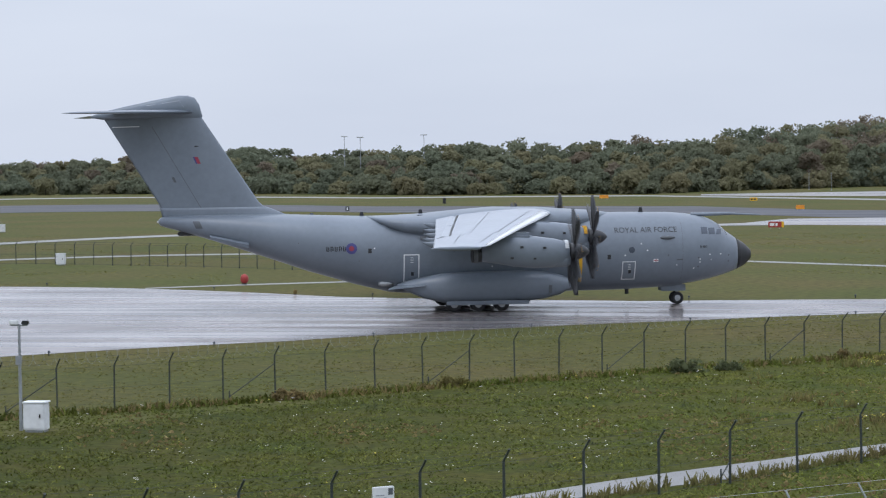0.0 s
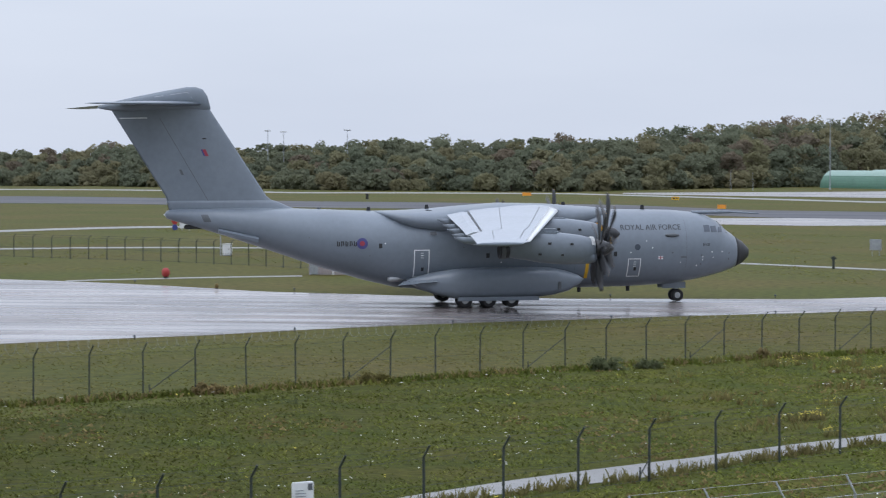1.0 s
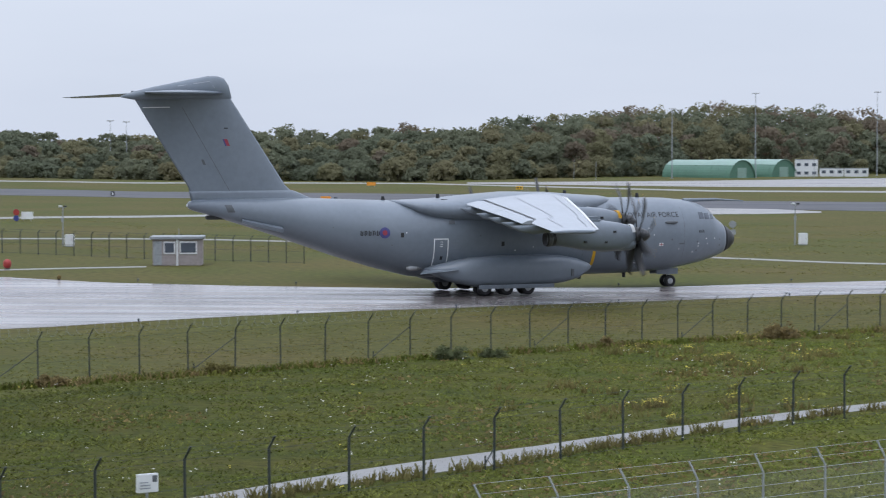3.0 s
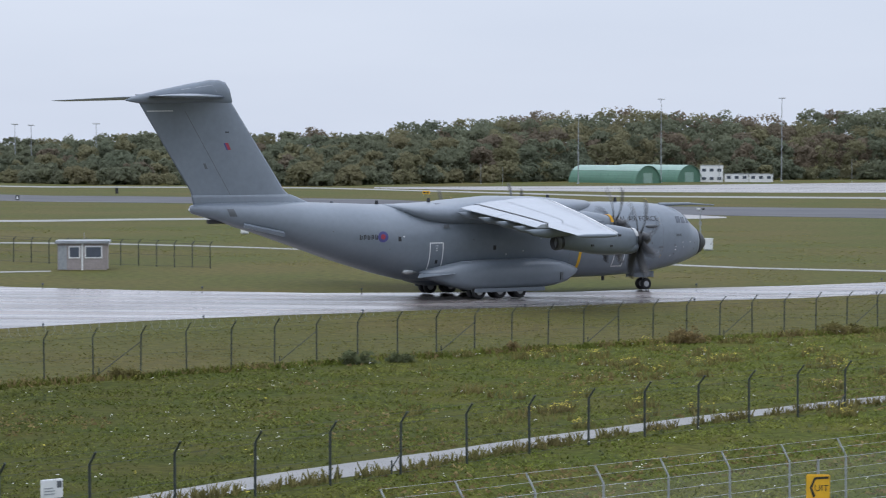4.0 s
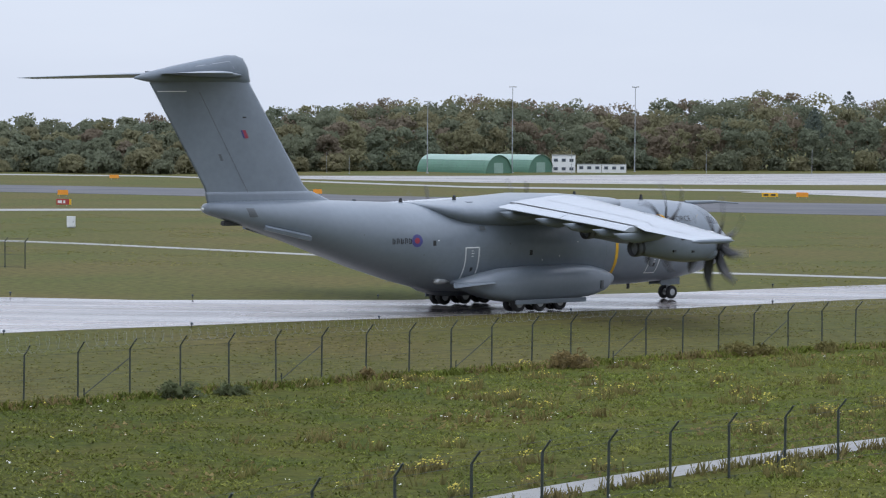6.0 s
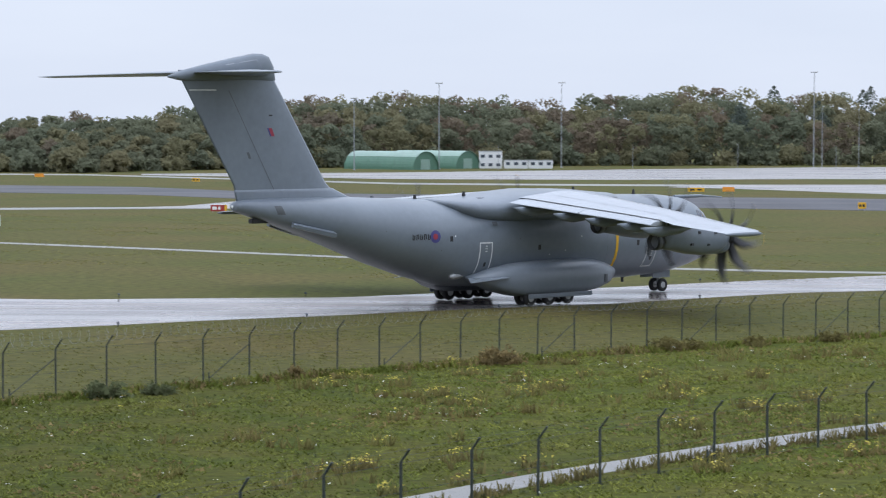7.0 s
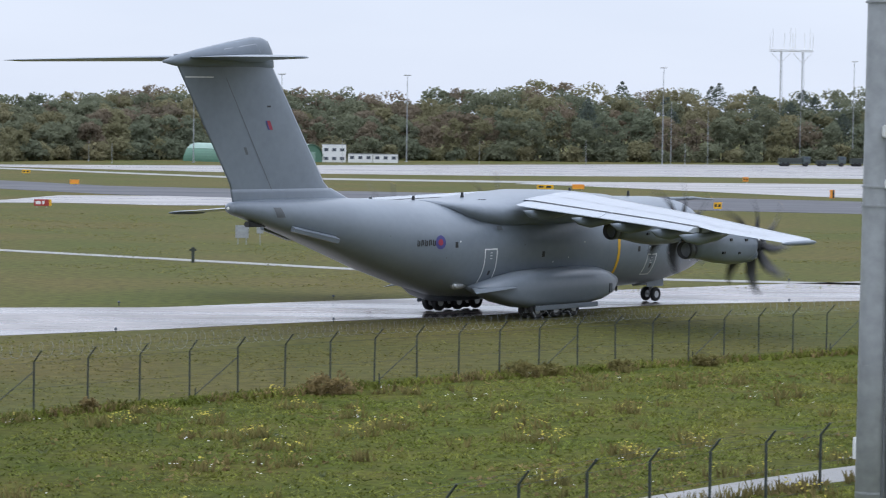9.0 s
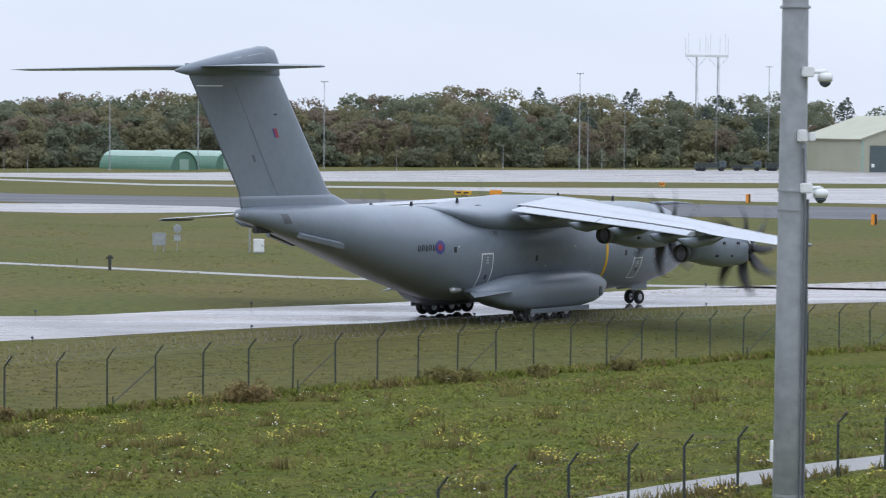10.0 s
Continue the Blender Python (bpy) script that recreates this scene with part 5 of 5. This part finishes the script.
def off_path(x, y):
    a, d = math.degrees(math.atan2(x, y)), math.hypot(x, y)
    lo = between(((-16, 65), (-9.9, 70.8), (-6.2, 73.6), (-1, 81.2), (3, 88.2), (6.5, 95), (10, 102.7), (18, 124)), a) - 0.25
    hi = between(((-16, 66.5), (-11.8, 71.2), (-9, 74.4), (-5, 78.5), (-1, 84.1), (3, 90.9), (6.5, 98.4), (11.3, 110), (18, 132)), a) + 0.25
    return not lo < d < hi or a < -16


def meadow(x, y):
    return off_path(x, y) and y < 1.02 * x + 128 and patchy(x, y, 2.2, rng.uniform(-0.6, 0.35))


def mown(x, y):
    a, d = math.degrees(math.atan2(x, y)), math.hypot(x, y)
    return y > 1.02 * x + 128.4 and d < between(NEAR_EDGE, a) - 0.6 and patchy(x, y, 4, rng.uniform(-0.6, 0.3))


MEADOW = material("meadow_blade", (0.114, 0.14, 0.021), 0.75, scale=0.8, coarse=0.22, vary=0.3, second=(0.16, 0.165, 0.032), spec=0.2, island=0.3, graded=True)
FLOWER_Y = material("yellow_flowers", (0.42, 0.35, 0.05), 0.8, scale=3, vary=0.2, island=0.3)
FLOWER_W = material("white_flowers", (0.7, 0.7, 0.66), 0.8, scale=3, vary=0.1, island=0.2)
tufts("meadow_grass", scatter(105000, -24, 15, 56, 152, 0.07, 0.055, meadow, 0.75), MEADOW, "uneven lush green meadow grass between the fences", blades=2, splay=1.2)
tufts("mown_grass", scatter(16000, -24, 15, 98, 215, 0.04, 0.12, mown), BLADE, "short dull olive grass beside the taxiway", blades=2, splay=2.0)
tufts("dark_grass", scatter(600, -24, 15, 58, 150, 0.1, 0.13, lambda x, y: off_path(x, y) and y < 1.02 * x + 127.5 and patchy(x, y, 3.1, 0.22)), WEED, "darker coarse weed patches in the meadow", blades=3, splay=0.7)
field = scatter(14000, -25, 15, 200, 330, 0.06, 0.12, lambda x, y: patchy(x, y, 9, 0.05))
tufts("field_grass", field, BLADE, "rough olive field grass beyond the taxiway", blades=2, splay=2.5)
tufts("straw_grass", scatter(2200, -25, 15, 60, 150, 0.09, 0.2, lambda x, y: off_path(x, y) and patchy(x, y, 7, 0.2) and not (y > 1.02 * x + 128.4 and math.hypot(x, y) < 215)), DRY, "straw coloured dead grass patches", blades=2, splay=0.8)
# the path's verge and the foot of the fences
verge = []
for i in range(1500):
    a = rng.uniform(-15, 15)
    d = between(((-16, 65), (-9.9, 70.8), (-6.2, 73.6), (-1, 81.2), (3, 88.2), (6.5, 95), (10, 102.7), (18, 124)), a) - abs(rng.normal()) * 0.5
    if noise.noise(Vector((a * 1.7, 0, 0))) > -0.25:
        p = polar(a, d)
        verge.append((p.x, p.y, rng.uniform(0.12, 0.42), 0.09))
tufts("verge_weeds", verge, STALK, "tall seeding weeds along the path edge", "weeds", 3, 0.3)
foot, footg = [], []
for i in range(6500):
    x = rng.uniform(-54, 40)
    o = rng.normal() * 0.55 - 0.5
    p = site(x, 1.02 * x + 128.6 + o)
    k = noise.noise(Vector((x * 0.35, 1, 0)))
    (foot if rng.uniform() < 0.28 + k else footg).append((p.x, p.y, rng.uniform(0.08, 0.32) * (1 + 0.7 * k), 0.12))
tufts("fence_weeds", foot, DRY, "brown dead weeds along the fence foot", "weeds", 3, 0.4)
tufts("fence_grass", footg, MEADOW, "rank green grass along the fence foot", "weeds", 3, 0.4)


def spots_of(n, a0, a1, d0, d1, size, h, level):
    return [(x, y, hh, w) for x, y, hh, w in scatter(n, a0, a1, d0, d1, h, size, lambda x, y: off_path(x, y) and y < 1.02 * x + 128.4 and patchy(x, y, 1.6, level))]


for nm, spots, mat, lab in (("ragwort_heads", spots_of(430, -3, 13, 84, 128, 0.055, 0.32, 0.44) + spots_of(90, -24, 13, 60, 130, 0.05, 0.3, 0.4), FLOWER_Y, "scattered yellow ragwort flower heads"),
                            ("daisy_heads", spots_of(500, -24, 13, 60, 140, 0.035, 0.2, 0.1), FLOWER_W, "small white flower heads in the meadow")):
    V, Q = [], []
    for x, y, h, w in spots:
        for _ in range(2):
            c = np.array((x + rng.normal() * 0.06, y + rng.normal() * 0.06, h * rng.uniform(0.8, 1.1)))
            k = len(V)
            for ang in (0, 1.57, 3.14, 4.71):
                V.append((c + w * 0.6 * np.array((math.cos(ang), math.sin(ang) * 0.8, math.sin(ang) * 0.5))).tolist())
            Q.append((k, k + 1, k + 2, k + 3))
    me = bpy.data.meshes.new(nm)
    me.from_pydata(V, [], Q)
    me.materials.append(mat)
    tagged(new(nm, me), lab, "flowers", kind="stuff")
rag = spots_of(1500, -6, 13, 84, 142, 0.1, 0.32, 0.38)
tufts("ragwort_stems", rag, STALK, "brownish ragwort stems among the grass", "weeds", 3, 0.35)


def bush(p, w, h, mat, name, label):
    """A low bush of small leaves on thin stems."""
    n = int(260 * w)
    V = []
    a, q, el = rng.uniform(0, 6.283, n), rng.uniform(0.3, 1, n) ** 0.5, rng.uniform(0, 1, n)
    lump = 0.75 + 0.25 * np.sin(a * 3 + 1) + rng.normal(size=n) * 0.08
    c = np.stack([p[0] + np.cos(a) * q * w / 2 * lump * np.sqrt(1 - el ** 2 * 0.8), p[1] + np.sin(a) * q * w / 2.6 * lump * np.sqrt(1 - el ** 2 * 0.8), 0.04 + h * el * lump], 1)
    u = rng.normal(size=(n, 3))
    v = rng.normal(size=(n, 3))
    s = 0.055
    V = np.stack([c - u * s, c + v * s, c + u * s, c - v * s], 1).reshape(-1, 3)
    me = bpy.data.meshes.new(name)
    me.from_pydata(V.tolist(), [], np.arange(len(V)).reshape(-1, 4).tolist())
    me.materials.append(mat)
    b = empty(name, p[0], p[1], label=label, category="bush")
    me.transform(Matrix.Translation((-p[0], -p[1], 0)))
    lv = new("leaves", me)
    lv.parent = b
    bm = bmesh.new()
    for i in range(9):
        t = rng.uniform(0, 6.28)
        rod(bm, (0, 0, -0.05), (math.cos(t) * w * 0.35, math.sin(t) * w * 0.3, h * rng.uniform(0.5, 0.95)), 0.015, 0.005, n=4)
    tagged(part("stems", bm, BARK, b), kind="stuff")


for a, d, w, h, mat, lab in ((-7.05, 113.5, 2.2, 0.55, WEED, "low dark green bramble bush at the fence foot"), (-6.0, 114.5, 1.6, 0.35, WEED, "low dark green bramble bush at the fence foot"),
                             (-3.3, 121.0, 0.8, 0.5, DRY, "small brown withered bush by the fence"), (0.67, 128.5, 2.6, 0.75, DRY, "broad brown withered bush by the fence"),
                             (4.1, 138.5, 3.4, 0.5, STALK, "low yellowing bush at the fence foot"), (5.6, 142, 1.4, 0.4, STALK, "low yellowing bush at the fence foot"),
                             (7.0, 146, 1.6, 0.45, STALK, "low yellowing bush at the fence foot"), (-12.6, 107.0, 1.8, 0.45, STALK, "low yellowing bush at the fence foot"), (-16.5, 102.5, 2.0, 0.4, DRY, "low brown withered bush by the fence")):
    bush(tuple(polar(a, d)), w, h, mat, "bush", lab)


def motions():
    rows = (
        (0, -15.59, 162.96, 19.03),
        (0.5, -13.28, 164.15, 21.23),
        (1, -10.63, 165.04, 22.93),
        (1.5, -8.28, 165.88, 24.82),
        (2, -5.73, 166.95, 26.68),
        (2.5, -3.45, 168.50, 28.03),
        (4, 3.54, 173.21, 33.66),
        (4.5, 5.67, 174.15, 35.54),
        (5, 8.72, 172.90, 35.88),
        (6.5, 14.80, 174.33, 42.07),
        (7, 16.96, 176.22, 43.06),
        (7.5, 19.07, 176.44, 43.76),
        (8, 21.33, 175.31, 43.53),
        (8.5, 23.48, 176.52, 43.76),
        (9, 25.32, 177.91, 44.98),
        (9.5, 27.35, 178.85, 45.20),
        (10, 29.57, 179.79, 45.31),
    )
    walk(plane, [(t, pose(x, y, 0.02, 0, 0, h)) for t, x, y, h in rows])
    ts = [i / 30 for i in range(301)]
    for prop, x, y, z, hand, start in PROPS:
        walk(prop, [(t, pose(x, y, z) @ pose(0, 0, 0, start + hand * 760 * t)) for t in ts])
    dist = [0.0]
    for p, q in zip(rows, rows[1:]):
        dist.append(dist[-1] + math.hypot(q[1] - p[1], q[2] - p[2]))
    for hub, x, y, r in WHEELS:
        walk(hub, [(i / 10, pose(x, y, r + 0.02, 0, math.degrees(float(np.interp(i / 10, [q[0] for q in rows], dist)) / r), 0)) for i in range(101)])


motions()
